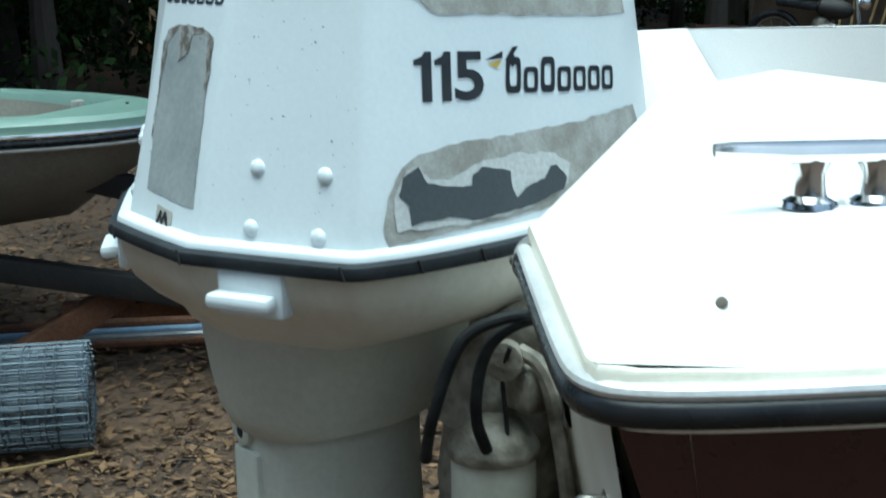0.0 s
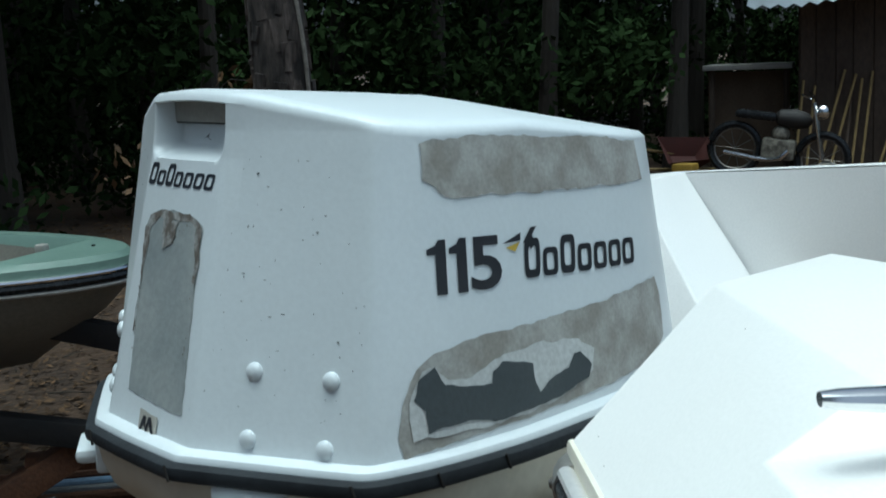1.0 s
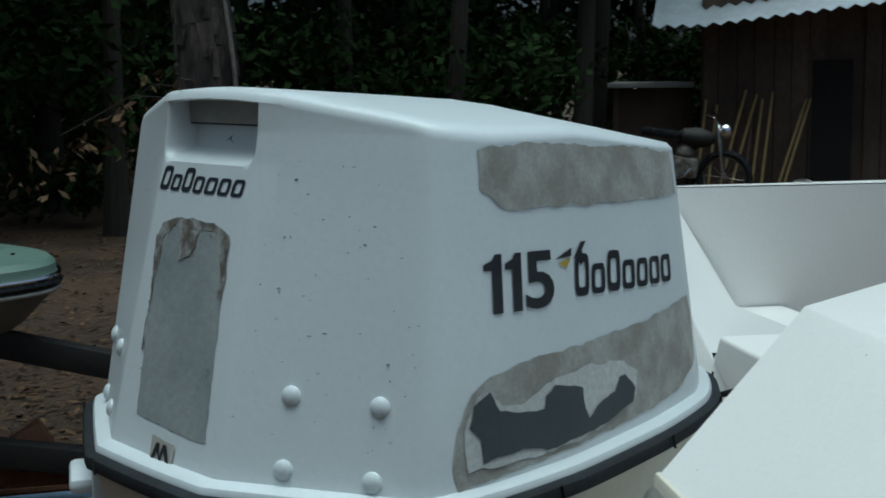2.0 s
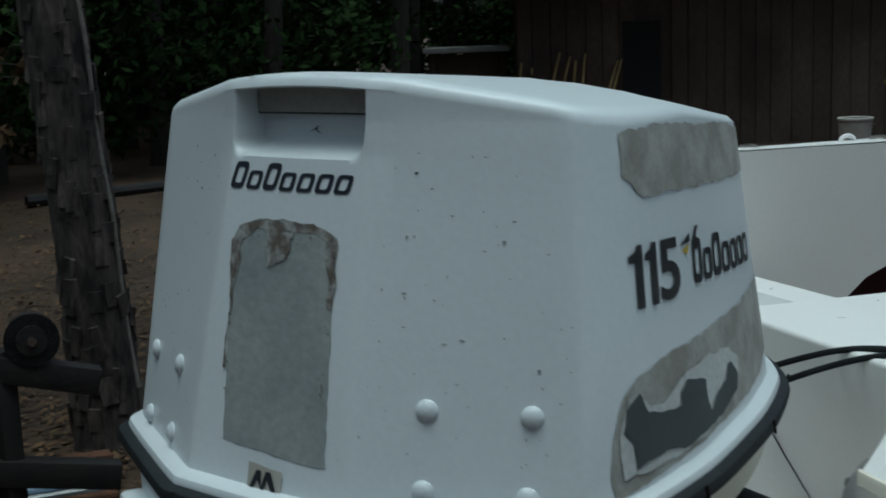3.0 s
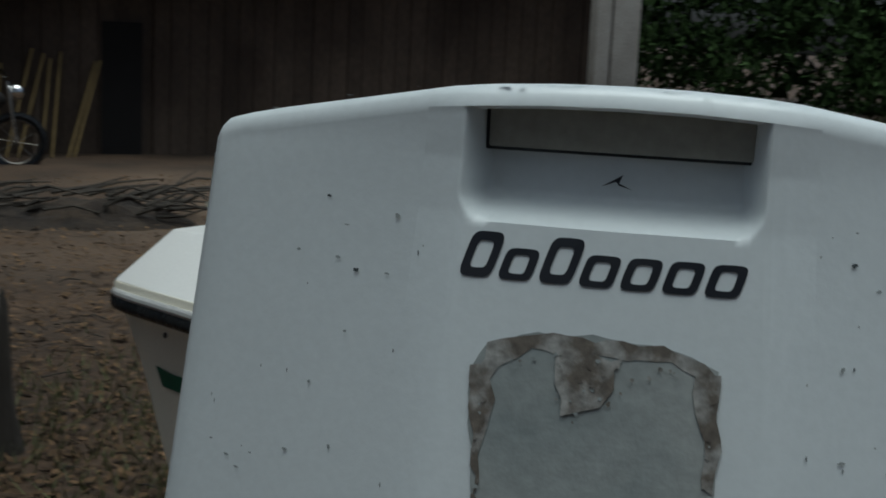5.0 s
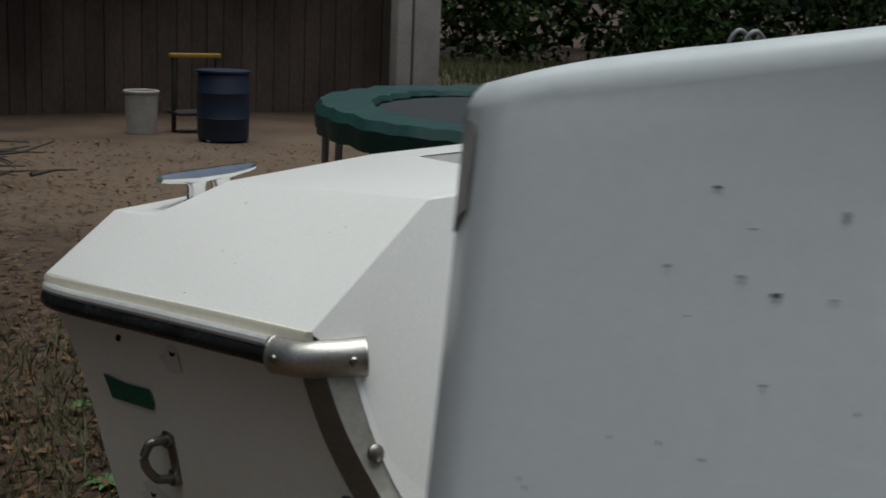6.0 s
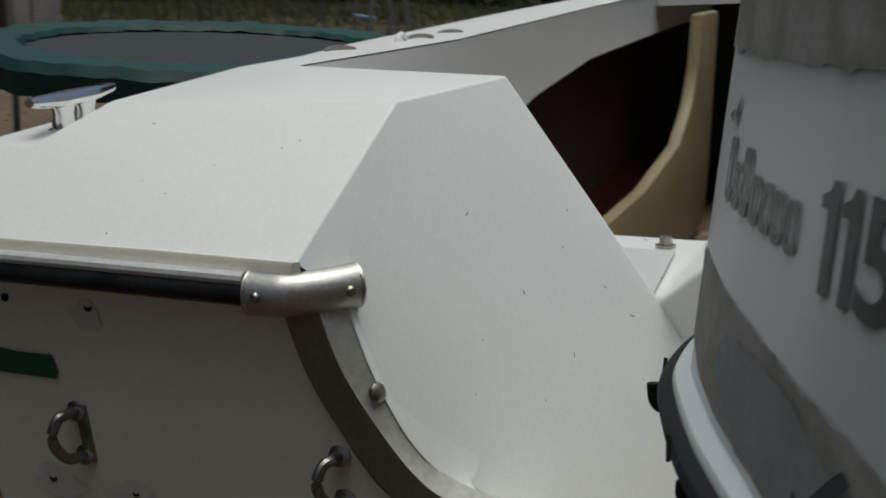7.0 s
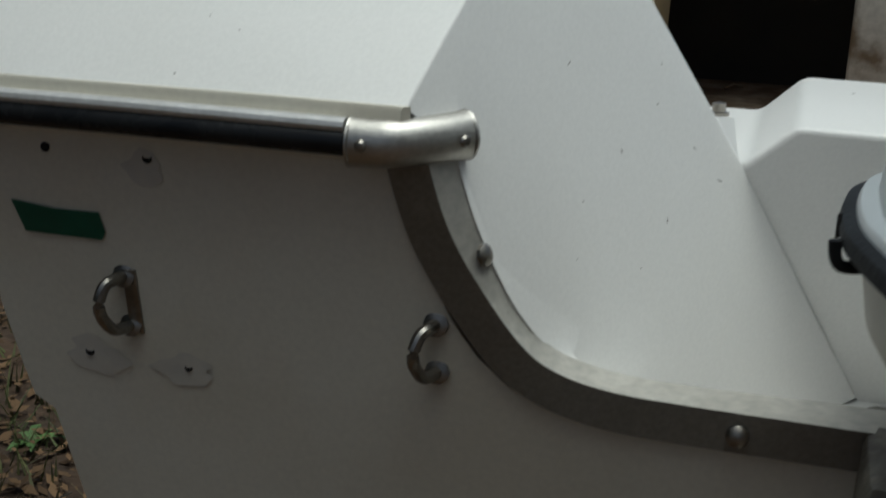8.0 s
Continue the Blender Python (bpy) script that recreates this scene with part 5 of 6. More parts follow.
def beam(bm, a, b, w, h, bevel=0.004):
    a, b = Vector(a), Vector(b)
    m = Matrix.Translation(a) @ (b - a).to_track_quat("Y", "Z").to_matrix().to_4x4()
    return box(bm, -w / 2, w / 2, 0, (b - a).length, -h / 2, h / 2, bevel, m)


trailer = thing("boat_trailer", "rusty steel boat trailer with a black winch post", "trailer")
part("winch_arm", beam(B(), (-2.75, 0.50, 0.83), (-2.22, 1.42, 0.54), 0.07, 0.075), BLACK_IRON, trailer)
part("winch_post", beam(B(), (-2.36, 1.20, 0.05), (-2.36, 1.20, 0.66), 0.08, 0.06), BLACK_IRON, trailer)
ax = Vector((0.84, -0.54, 0)).normalized()
mid = Vector((-2.30, 1.27, 0.685))
roller = part("bow_roller", tube(B(), [mid - ax * 0.05, mid + ax * 0.03], 0.066, 20), BLACK_IRON, trailer)
part("cheek", tube(B(), [mid + ax * 0.03, mid + ax * 0.036], 0.074, 24), BLACK, roller)
part("hub", tube(B(), [mid + ax * 0.034, mid + ax * 0.042], 0.042, 18), BLACK_IRON, roller)
part("axle", tube(B(), [mid - ax * 0.07, mid + ax * 0.06], 0.012, 10), STEEL, roller)
part("tongue", beam(B(), (-3.08, -0.13, 0.62), (-2.20, 1.45, 0.26), 0.07, 0.075), BLACK_IRON, trailer)
part("frame_rail", beam(B(), (-2.66, 0.74, 0.30), (-2.30, 1.50, 0.27), 0.06, 0.05), RUST, trailer, "rusty frame rail")
part("cross_member", beam(B(), (-2.70, 0.60, 0.16), (-2.52, 1.02, 0.42), 0.085, 0.085), RUST, trailer, "rusty cross member")

# loose steel tubes in front of the trailer
for i, (off, lift, r, mat) in enumerate(((0.0, 0.035, 0.016, PALE_BLUE), (0.045, 0.03, 0.016, GALV), (-0.06, 0.04, 0.02, RUST), (0.10, 0.03, 0.018, RUST))):
    a, b = Vector((-3.62 + off, -0.20 - off * 0.6)), Vector((-2.46 + off, 1.62 - off * 0.6))
    bm = tube(B(), [(a.x, a.y, ground_z(a.x, a.y) + lift), (b.x, b.y, ground_z(b.x, b.y) + lift)], r, 10)
    solo("steel_tube", bm, mat, ("pale blue", "galvanised", "rusty", "rusty")[i] + " steel tube lying on the soil by the trailer", "tube", group="loose steel tubes")


# ---- roll of fence wire ----
def wire_roll():
    m = Matrix.Translation((-2.34, 0.10, 0.215)) @ (Vector((0.45, 0.89, 0)).normalized()).to_track_quat("X", "Z").to_matrix().to_4x4()
    w = thing("fence_wire_roll", "loose roll of galvanised fence wire on the ground", "wire roll", m)
    random.seed(8)
    bm = B()
    for layer in range(5):
        r = 0.145 - layer * 0.017
        for i in range(24):
            x = -0.55 + i * 0.0478 * (1 + 0.03 * random.uniform(-1, 1))
            tube(bm, [(x + random.uniform(-0.004, 0.004), r * math.cos(a) * 1.06, r * math.sin(a)) for a in [k * math.pi / 10 + layer for k in range(21)]], 0.0022, 4, ends=False)
        for k in range(30):
            a = k * math.pi / 15 + layer * 0.7
            tube(bm, [(-0.56, r * math.cos(a) * 1.06, r * math.sin(a)), (0.56, r * math.cos(a + 0.03) * 1.06, r * math.sin(a + 0.03))], 0.0022, 4, ends=False)
    part("wire_mesh", bm, WIRE, w)
    bm = B()
    tube(bm, smooth_line([(0.57, -0.15, -0.12), (0.3, -0.22, -0.13), (-0.2, -0.24, -0.12), (-0.56, -0.20, -0.14)], 2), 0.004, 5)
    part("loose_wire", bm, WOODPOLE, w)


wire_roll()


# ---- trees ----
def leaf_cloud(count, centres, size, seed, droop=0.3):
    """Many small pointed leaves round given centres (x, y, z, radius)."""
    rng = np.random.default_rng(seed)
    verts, faces = [], []
    for i in range(count):
        cx, cy, cz, r = centres[rng.integers(len(centres))]
        d = rng.normal(size=3)
        d *= r * rng.random() ** 0.45 / np.linalg.norm(d)
        p = np.array((cx, cy, cz)) + d * (1, 1, 0.7)
        a = rng.normal(size=3)
        a[2] -= droop
        a /= np.linalg.norm(a)
        b = np.cross(a, rng.normal(size=3))
        b /= np.linalg.norm(b)
        s = size * rng.uniform(0.6, 1.4)
        n = len(verts)
        verts += [p, p + a * s * 0.5 + b * s * 0.22, p + a * s, p + a * s * 0.5 - b * s * 0.22]
        faces.append((n, n + 1, n + 2, n + 3))
    me = bpy.data.meshes.new("crown")
    me.from_pydata([tuple(v) for v in verts], [], faces)
    return me


def trunk_mesh(height, r, seed, limbs=6, sides=10, lean=0.04):
    random.seed(seed)
    bm = B()
    pts, radii = [], []
    for i in range(9):
        t = i / 8
        pts.append((lean * height * t * t + 0.05 * math.sin(3 * t + seed) * height * 0.1, 0.04 * math.sin(5 * t + seed * 2), height * t - 0.1))
        radii.append(r * (1.35 if i == 0 else 1.0) * (1 - 0.75 * t))
    tube(bm, pts, r, sides, radii=radii)
    ends = []
    for k in range(limbs):
        t = random.uniform(0.45, 0.97)
        i = min(7, int(t * 8))
        base = Vector(pts[i]).lerp(Vector(pts[i + 1]), t * 8 - i)
        a, l = random.uniform(0, 6.28), random.uniform(0.12, 0.3) * height * (1.25 - t)
        mid = base + Vector((math.cos(a) * l * 0.5, math.sin(a) * l * 0.5, l * 0.25))
        end = base + Vector((math.cos(a) * l, math.sin(a) * l, l * 0.35))
        tube(bm, [base, mid, end], r, 5, radii=[r * 0.35, r * 0.22, r * 0.08])
        ends.append(end)
    return bm, ends, Vector(pts[-1])


def tree_kind(seed, height, r, leaves, size, low=0.35, label="tall dark green woodland tree"):
    bm, ends, top = trunk_mesh(height, r, seed, 9)
    t = thing("woodland_tree", label, "tree", pose(0, 0, -50), "woodland trees")
    part("trunk", bm, TRUNK, t)
    random.seed(seed + 50)
    centres = [(e.x, e.y, e.z, random.uniform(0.5, 1.0)) for e in ends] + [(top.x, top.y, top.z, 0.9)]
    for k in range(14):
        a, rr = random.uniform(0, 6.28), random.uniform(0.3, 1.5)
        centres.append((rr * math.cos(a), rr * math.sin(a), random.uniform(low, 1.0) * height, random.uniform(0.35, 0.85)))
    me = leaf_cloud(leaves, centres, size, seed)
    me.materials.append(LEAF)
    crown = new("crown", me)
    crown.parent = t
    return t


KINDS = [tree_kind(1, 7.5, 0.11, 5200, 0.13, 0.12), tree_kind(2, 8.5, 0.13, 5200, 0.14, 0.2), tree_kind(3, 6.5, 0.09, 5200, 0.12, 0.08), tree_kind(5, 9.0, 0.10, 4200, 0.13, 0.3)]
random.seed(21)
spots = []
for k in range(400):
    bearing = random.uniform(-32, 100)
    d = random.uniform(7.5, 24)
    x, y = -d * math.sin(radians(bearing)), d * math.cos(radians(bearing))
    wall = (x + 7.0) * -0.566 + (y - 10.6) * 0.824
    along = (x + 7.0) * 0.824 + (y - 10.6) * 0.566
    if -1.2 < along < 8.6 and -9.0 < wall < 4.5:
        continue
    if along > 6.5 and wall < 9 or bearing < 12:
        continue
    if bearing < 64 and d < 11 or bearing < 78 and d < 8.5:
        continue
    if any((x - a) ** 2 + (y - b) ** 2 < 1.3 ** 2 for a, b in spots):
        continue
    spots.append((x, y))
for x, y in spots[:110]:
    src, k = random.choice(KINDS), random.uniform(0.8, 1.2)
    m = pose(x, y, ground_z(x, y) - 0.05, random.uniform(-3, 3), random.uniform(-3, 3), random.uniform(0, 360))
    if 65 < math.degrees(math.atan2(-x, y)) < 72 and math.hypot(x, y) < 11:
        continue
    c = copy_thing(src, m)
    c.scale = (k, k, k)
for src, (x, y) in zip(KINDS, ((-9, 3.0), (-10.5, 1.5), (-8.5, 4.6), (-12, 5))):
    src.matrix_world = pose(x, y, ground_z(x, y))
# unseen trees added behind the camera, to shade and mirror in the place
for k in range(18):
    a, d = radians(158 + (k % 9) * 9 + random.uniform(-4, 4)), (8.5 if k < 9 else 11.5) + random.uniform(-0.8, 0.8)
    x, y = -d * math.sin(a), d * math.cos(a)
    c = copy_thing(random.choice(KINDS), pose(x, y, ground_z(x, y), 0, 0, random.uniform(0, 360)))
    c.scale = (1.1, 1.1, 1.1)


def far_wood():
    rng = np.random.default_rng(15)
    centres = []
    for k in range(900):
        b = radians(rng.uniform(-50, 118))
        d = rng.uniform(21, 29) + (9 if b < 0.26 else 0)
        centres.append((-d * math.sin(b), d * math.cos(b), rng.uniform(0.3, 11), rng.uniform(0.8, 1.8)))
    me = leaf_cloud(85000, centres, 0.42, 16)
    me.materials.append(LEAF)
    tagged(new("far_wood", me), "dark green wall of far woodland", "woodland", kind="stuff")


far_wood()


def undergrowth():
    rng = np.random.default_rng(5)
    centres = []
    for k in range(520):
        b, d = radians(rng.uniform(-30, 98)), rng.uniform(9, 20)
        x, y = -d * math.sin(b), d * math.cos(b)
        along, wall = (x + 7.0) * 0.824 + (y - 10.6) * 0.566, (x + 7.0) * -0.566 + (y - 10.6) * 0.824
        if -1.0 < along < 9 and wall < 4 or along > 6.5 and wall < 7.5:
            continue
        if d < 11.5 and math.degrees(b) < 60:
            continue
        centres.append((x, y, ground_z(x, y) + rng.uniform(0.1, 1.6), rng.uniform(0.3, 0.8)))
    me = leaf_cloud(66000, centres, 0.12, 6)
    me.materials.append(LEAF)
    tagged(new("undergrowth", me), "dense dark green undergrowth at the wood's edge", "undergrowth", kind="stuff")


undergrowth()


def pine():
    """The near pine with its vine and a dead brown spray of leaves."""
    x, y = -2.912, 1.876
    t = thing("pine_tree", "pine trunk with flaky bark and a climbing vine", "tree", pose(x, y, ground_z(x, y)))
    bm = B()
    pts = [(0.03 * math.sin(z * 1.3), 0.02 * math.cos(z), z) for z in [-0.1, 0.1, 0.35, 0.7, 1.1, 1.5, 1.9, 2.4, 3.0, 4.0, 6.0, 9.0]]
    pts = [(p[0] - 0.085 * (p[2] - 1.2), p[1] - 0.01 * p[2], p[2]) for p in pts]
    radii = [0.165, 0.127, 0.112, 0.105, 0.102, 0.099, 0.096, 0.094, 0.09, 0.084, 0.065, 0.03]
    tube(bm, smooth_line(pts, 2), 0.09, 20, radii=[float(v) for v in np.interp(np.linspace(0, 11, len(smooth_line(pts, 2))), range(12), radii)])
    for v in bm.verts:
        k = noise.noise((v.co.x * 22, v.co.y * 22, v.co.z * 7))
        v.co += Vector((v.co.x, v.co.y, 0)).normalized() * 0.008 * k
    part("trunk", bm, BARK, t)
    random.seed(3)
    # loose plates of bark
    for k in range(300):
        z, a = random.uniform(0.1, 2.6), random.uniform(0, 6.28)
        cx, cy = float(np.interp(z, [p[2] for p in pts], [p[0] for p in pts])), float(np.interp(z, [p[2] for p in pts], [p[1] for p in pts]))
        r = float(np.interp(z, [p[2] for p in pts], radii)) + random.uniform(-0.002, 0.004)
        bm = B()
        box(bm, -0.018, 0.018, -0.008, 0.005, -0.038, 0.038, 0.0, pose(cx + r * math.cos(a), cy + r * math.sin(a), z, random.uniform(-8, 8), random.uniform(-15, 15), math.degrees(a) - 90) @ Matrix.Diagonal((random.uniform(0.6, 1.5), 1, random.uniform(0.6, 1.6), 1)))
        part("bark_plate", bm, BARK, t, sharp=0)
    bm = B()
    vine = [(0.118 * math.cos(0.75 - 0.07 * i), 0.118 * math.sin(0.75 - 0.07 * i) - 0.01, 0.2 * i) for i in range(16)]
    vine = [(p[0] + 0.02 - 0.085 * (p[2] - 1.2) + 0.012 * math.sin(i * 2.1), p[1], p[2]) for i, p in enumerate(vine)]
    tube(bm, smooth_line(vine, 2), 0.008, 6)
    part("vine", bm, VINE, t, "pale dry vine stem")
    bm = B()
    for k in range(5):
        a = random.uniform(2.4, 4.2)
        l = random.uniform(0.3, 0.7)
        z = random.uniform(1.05, 1.35)
        tube(bm, [(-0.03, 0, z), (l * 0.5 * math.cos(a), l * 0.5 * math.sin(a), z + 0.02), (l * math.cos(a), l * math.sin(a), z - 0.12)], 0.0025, 4)
    part("twig", bm, TRUNK, t)
    me = leaf_cloud(120, [(-0.20, -0.20, 1.22, 0.12), (-0.33, -0.31, 1.10, 0.16), (-0.45, -0.42, 1.0, 0.14), (-0.12, -0.10, 1.3, 0.10), (-0.17, -0.14, 1.08, 0.06)], 0.046, 12, 1.1)
    me.materials.append(LEAF_BROWN)
    # unseen crown overhead, added to shade the trailer and the green boat
    random.seed(13)
    high = []
    for k in range(46):
        a, rr = random.uniform(0, 6.28), random.uniform(0.2, 2.3)
        high.append((-0.45 + rr * math.cos(a), rr * math.sin(a), random.uniform(4.6, 8.6), random.uniform(0.35, 0.7)))
    needles = leaf_cloud(16000, high, 0.15, 19)
    needles.materials.append(LEAF)
    shade_crown = new("crown", needles)
    shade_crown.parent = t
    bm = B()
    for cx, cy, cz, r in high[::3]:
        tube(bm, [(-0.5, 0, cz - 0.5), (cx * 0.6, cy * 0.6, cz - 0.2), (cx, cy, cz)], 0.02, 5, radii=[0.03, 0.02, 0.006])
    part("limbs", bm, BARK, t)
    lv = new("dead_leaves", me)
    lv.parent = t
    tagged(lv, "dead brown leaves")


pine()

# ---- shed ----
SHED = Matrix.Translation((-7.05, 10.65, 0)) @ Matrix.Rotation(math.atan2(0.566, 0.824), 4, "Z")
shed = thing("wooden_shed", "long dark weathered board shed with a low tin roof", "shed", SHED)
SZ = 0.17
random.seed(14)
x = 0.0
while x < 6.6:
    w = random.uniform(0.15, 0.22)
    if not 1.12 < x < 1.46:
        bm = B()
        box(bm, x, x + w - 0.008, random.uniform(-0.012, 0.0), 0.02, SZ - 0.15, SZ + 2.2 + 0.11 * x, 0.002)
        part("board", bm, PLANKS, shed, sharp=0)
    x += w
# front in three steps up to the sloping roof, two ends, back
for x0, x1, y0, y1, z0, z1 in ((-0.02, 6.7, 0.03, 0.06, -0.2, 2.2), (2.0, 6.7, 0.03, 0.06, 2.2, 2.42), (4.3, 6.7, 0.03, 0.06, 2.42, 2.7),
                               (-0.02, 0.04, 0.06, 3.0, -0.2, 1.95), (6.64, 6.70, 0.06, 3.0, -0.2, 1.95), (-0.02, 6.7, 3.0, 3.05, -0.2, 2.6)):
    part("wall", box(B(), x0, x1, y0, y1, SZ + z0, SZ + z1), PLANKS, shed)
# no opening in the wall: a near-black sheet paints the doorway's shade
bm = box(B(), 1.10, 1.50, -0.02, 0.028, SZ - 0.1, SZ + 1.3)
part("doorway", bm, HOLE, shed, "dark sheet for the shade in the doorway")
bm = B()
rows = []
for k in range(101):
    u = -0.5 + k * 0.075
    z = 0.02 * math.cos(k * math.pi)
    z += 0.11 * max(0.0, u)
    rows.append([(u, -0.55, SZ + 1.66 + z), (u, 3.3, SZ + 3.0 + z), (u, 3.3, SZ + 2.995 + z), (u, -0.55, SZ + 1.655 + z)])
loft(bm, rows)
part("roof", bm, TIN, shed, "pale corrugated tin roof", sharp=60)
for u, w in ((6.05, 0.17), (6.25, 0.32)):
    bm = box(B(), u, u + w, -1.10, -0.9 - w * 0.2, SZ - 0.3, SZ + 2.5, 0.01)
    part("post", bm, CONCRETE, shed, "pale grey weathered post")

# low lean-to roof beyond the shed's end
lean = thing("lean_to", "small board lean-to with a flat plank roof", "lean-to", SHED @ pose(-1.02, 0.5, SZ) @ Matrix.Diagonal((0.62, 1, 1.12, 1)))
part("roof", box(B(), 0, 1.5, -0.2, 0.9, 0.92, 0.97, 0.01), CONCRETE, lean, "pale weathered plank roof")
for u in (0.1, 1.35):
    part("post", box(B(), u, u + 0.08, -0.1, -0.02, -0.2, 0.92, 0.005), PLANKS, lean)
part("back", box(B(), 0.05, 1.45, 0.1, 0.15, -0.2, 0.90), PLY, lean, "weathered tan plywood sheet")


def at_shed(u, v):
    p = SHED @ Vector((u, v, 0))
    return p.x, p.y, ground_z(p.x, p.y)


# poles leaning on the shed
random.seed(31)
for i in range(9):
    u = -0.02 + i * 0.105 + random.uniform(-0.03, 0.03)
    x, y, z = at_shed(u, -0.35)
    p, q = Vector((x, y, z - 0.02)), Vector((*at_shed(u + random.uniform(0.05, 0.35), -0.03)[:2], z + random.uniform(0.8, 1.15)))
    bm = tube(B(), [p, q], 0.014, 8)
    solo("leaning_pole", bm, random.choice((WOODPOLE, WOODPOLE, WOODPOLE, PLANKS)), "thin yellowed pole leaning on the shed wall", "pole", group="poles at the shed")


def pail(x, y, z, k=1.0):
    p = thing("pail", "dirty white plastic pail on the ground", "bucket", pose(x, y, z, 0, 0, 30) @ Matrix.Scale(k, 4), "pails")
    part("bucket_body", lathe(B(), [(0.125, 0), (0.13, 0.005), (0.15, 0.36), (0.16, 0.365), (0.16, 0.38), (0.15, 0.385), (0.14, 0.38), (0.12, 0.03)], 20), PAIL, p)
    part("bail", tube(B(), [(0.155 * math.cos(a), 0.155 * math.sin(a) * 0.5 - 0.08, 0.33 - 0.1 * math.sin(a)) for a in [k * math.pi / 8 for k in range(9)]], 0.003, 5), STEEL, p)
    return p


x, y = -3.50, 10.87
pail(x, y, ground_z(x, y))
x, y = -1.75, 11.0
pail(x, y, ground_z(x, y), 0.85)
x, y = -2.68, 10.5
z = ground_z(x, y)
drum = thing("plastic_drum", "dark blue plastic drum beside the shed", "drum", pose(x, y, z) @ Matrix.Scale(0.80, 4))
part("drum_body", lathe(B(), [(0.24, 0), (0.27, 0.03), (0.28, 0.25), (0.285, 0.26), (0.28, 0.27), (0.28, 0.52), (0.285, 0.53), (0.28, 0.54), (0.27, 0.72), (0.24, 0.76), (0.05, 0.77)], 24), BLUE, drum)
part("rim", lathe(B(), [(0.275, 0.735), (0.29, 0.74), (0.29, 0.76), (0.275, 0.765)], 24), BLUE, drum)
x, y = -3.1, 11.2
z = ground_z(x, y)
cart = thing("steel_stand", "black steel stand with a yellow top bar", "stand", pose(x, y, z, 0, 0, 34) @ Matrix.Scale(0.80, 4))
part("top_bar", box(B(), -0.3, 0.3, -0.04, 0.04, 0.84, 0.89, 0.01), YELLOW, cart)
for u in (-0.27, 0.24):
    part("leg", box(B(), u, u + 0.04, -0.03, 0.03, 0, 0.84, 0.005), BLACK_IRON, cart)
part("shelf", box(B(), -0.27, 0.27, -0.2, 0.2, 0.2, 0.24, 0.01), BLACK_IRON, cart)


# ---- motorcycle and barrow by the woods ----
def motorcycle():
    x, y = -6.7, 9.75
    b = thing("motorcycle", "old dark motorcycle with chrome headlamp", "motorcycle", pose(x, y, ground_z(x, y), 0, 8, 30))
    for u in (-0.42, 0.42):
        wheel = part("wheel", tube(B(), [(u + 0.24 * math.cos(a), 0, 0.27 + 0.24 * math.sin(a)) for a in [k * math.pi / 14 for k in range(29)]], 0.035, 8), BLACK, b)
        part("rim", tube(B(), [(u + 0.20 * math.cos(a), 0, 0.27 + 0.20 * math.sin(a)) for a in [k * math.pi / 14 for k in range(29)]], 0.012, 6), STEEL, wheel)
        bm = B()
        for k in range(10):
            a = k * math.pi / 5
            tube(bm, [(u, 0, 0.27), (u + 0.2 * math.cos(a), 0, 0.27 + 0.2 * math.sin(a))], 0.003, 4)
        part("spokes", bm, STEEL, wheel)
    part("engine", ball(box(B(), -0.16, 0.16, -0.1, 0.1, 0.22, 0.42, 0.03), (0.0, 0.0, 0.46), 0.09), GREASE, b)
    part("tank", loft_tank(), BLACK_IRON, b)
    part("seat", box(B(), -0.45, -0.05, -0.1, 0.1, 0.58, 0.66, 0.03), BLACK, b)
    part("fork", tube(tube(B(), [(0.42, 0.06, 0.27), (0.27, 0.06, 0.8)], 0.018, 8), [(0.42, -0.06, 0.27), (0.27, -0.06, 0.8)], 0.018, 8), CHROME, b)
    part("handlebar", tube(B(), smooth_line([(0.18, 0.34, 0.88), (0.26, 0.15, 0.84), (0.26, -0.15, 0.84), (0.18, -0.34, 0.88)], 2), 0.012, 8), CHROME, b)
    part("headlamp", ball(B(), (0.36, 0, 0.72), 0.075), CHROME, b)
    part("exhaust", tube(B(), smooth_line([(0.1, -0.12, 0.32), (0.0, -0.14, 0.2), (-0.5, -0.15, 0.24)], 2), 0.025, 8), CHROME, b)


def loft_tank():
    bm = B()
    loft(bm, [[(u, w * math.cos(a), 0.62 + h * math.sin(a)) for a in [k * math.pi / 6 for k in range(12)]] for u, w, h in ((-0.08, 0.03, 0.03), (-0.03, 0.09, 0.08), (0.12, 0.11, 0.10), (0.24, 0.07, 0.07), (0.28, 0.02, 0.02))])
    return bm


motorcycle()
x, y = -7.75, 9.6
barrow = thing("wheelbarrow", "tipped red wheelbarrow among the scrap", "wheelbarrow", pose(x, y, ground_z(x, y), 35, 0, 60) @ Matrix.Scale(0.75, 4))
bm = B()
loft(bm, [[(-0.35 * k, -0.28 * k, z), (0.35 * k, -0.22 * k, z), (0.35 * k, 0.22 * k, z), (-0.35 * k, 0.28 * k, z)] for k, z in ((0.5, 0.25), (1.0, 0.5), (1.02, 0.5), (0.97, 0.485), (0.5, 0.27))], cap=(True, True))
part("tray", bm, RED_PAINT, barrow)
part("handle", tube(tube(B(), [(-0.9, -0.25, 0.4), (0.5, -0.1, 0.2)], 0.02, 8), [(-0.9, 0.25, 0.4), (0.5, 0.1, 0.2)], 0.02, 8), WOODPOLE, barrow)
x, y = -7.35, 9.2
yb = thing("yellow_crate", "faded yellow crate on the ground", "crate", pose(x, y, ground_z(x, y), 0, 0, 20))
part("crate_body", box(B(), -0.11, 0.11, -0.1, 0.1, 0, 0.2, 0.02), YELLOW, yb)

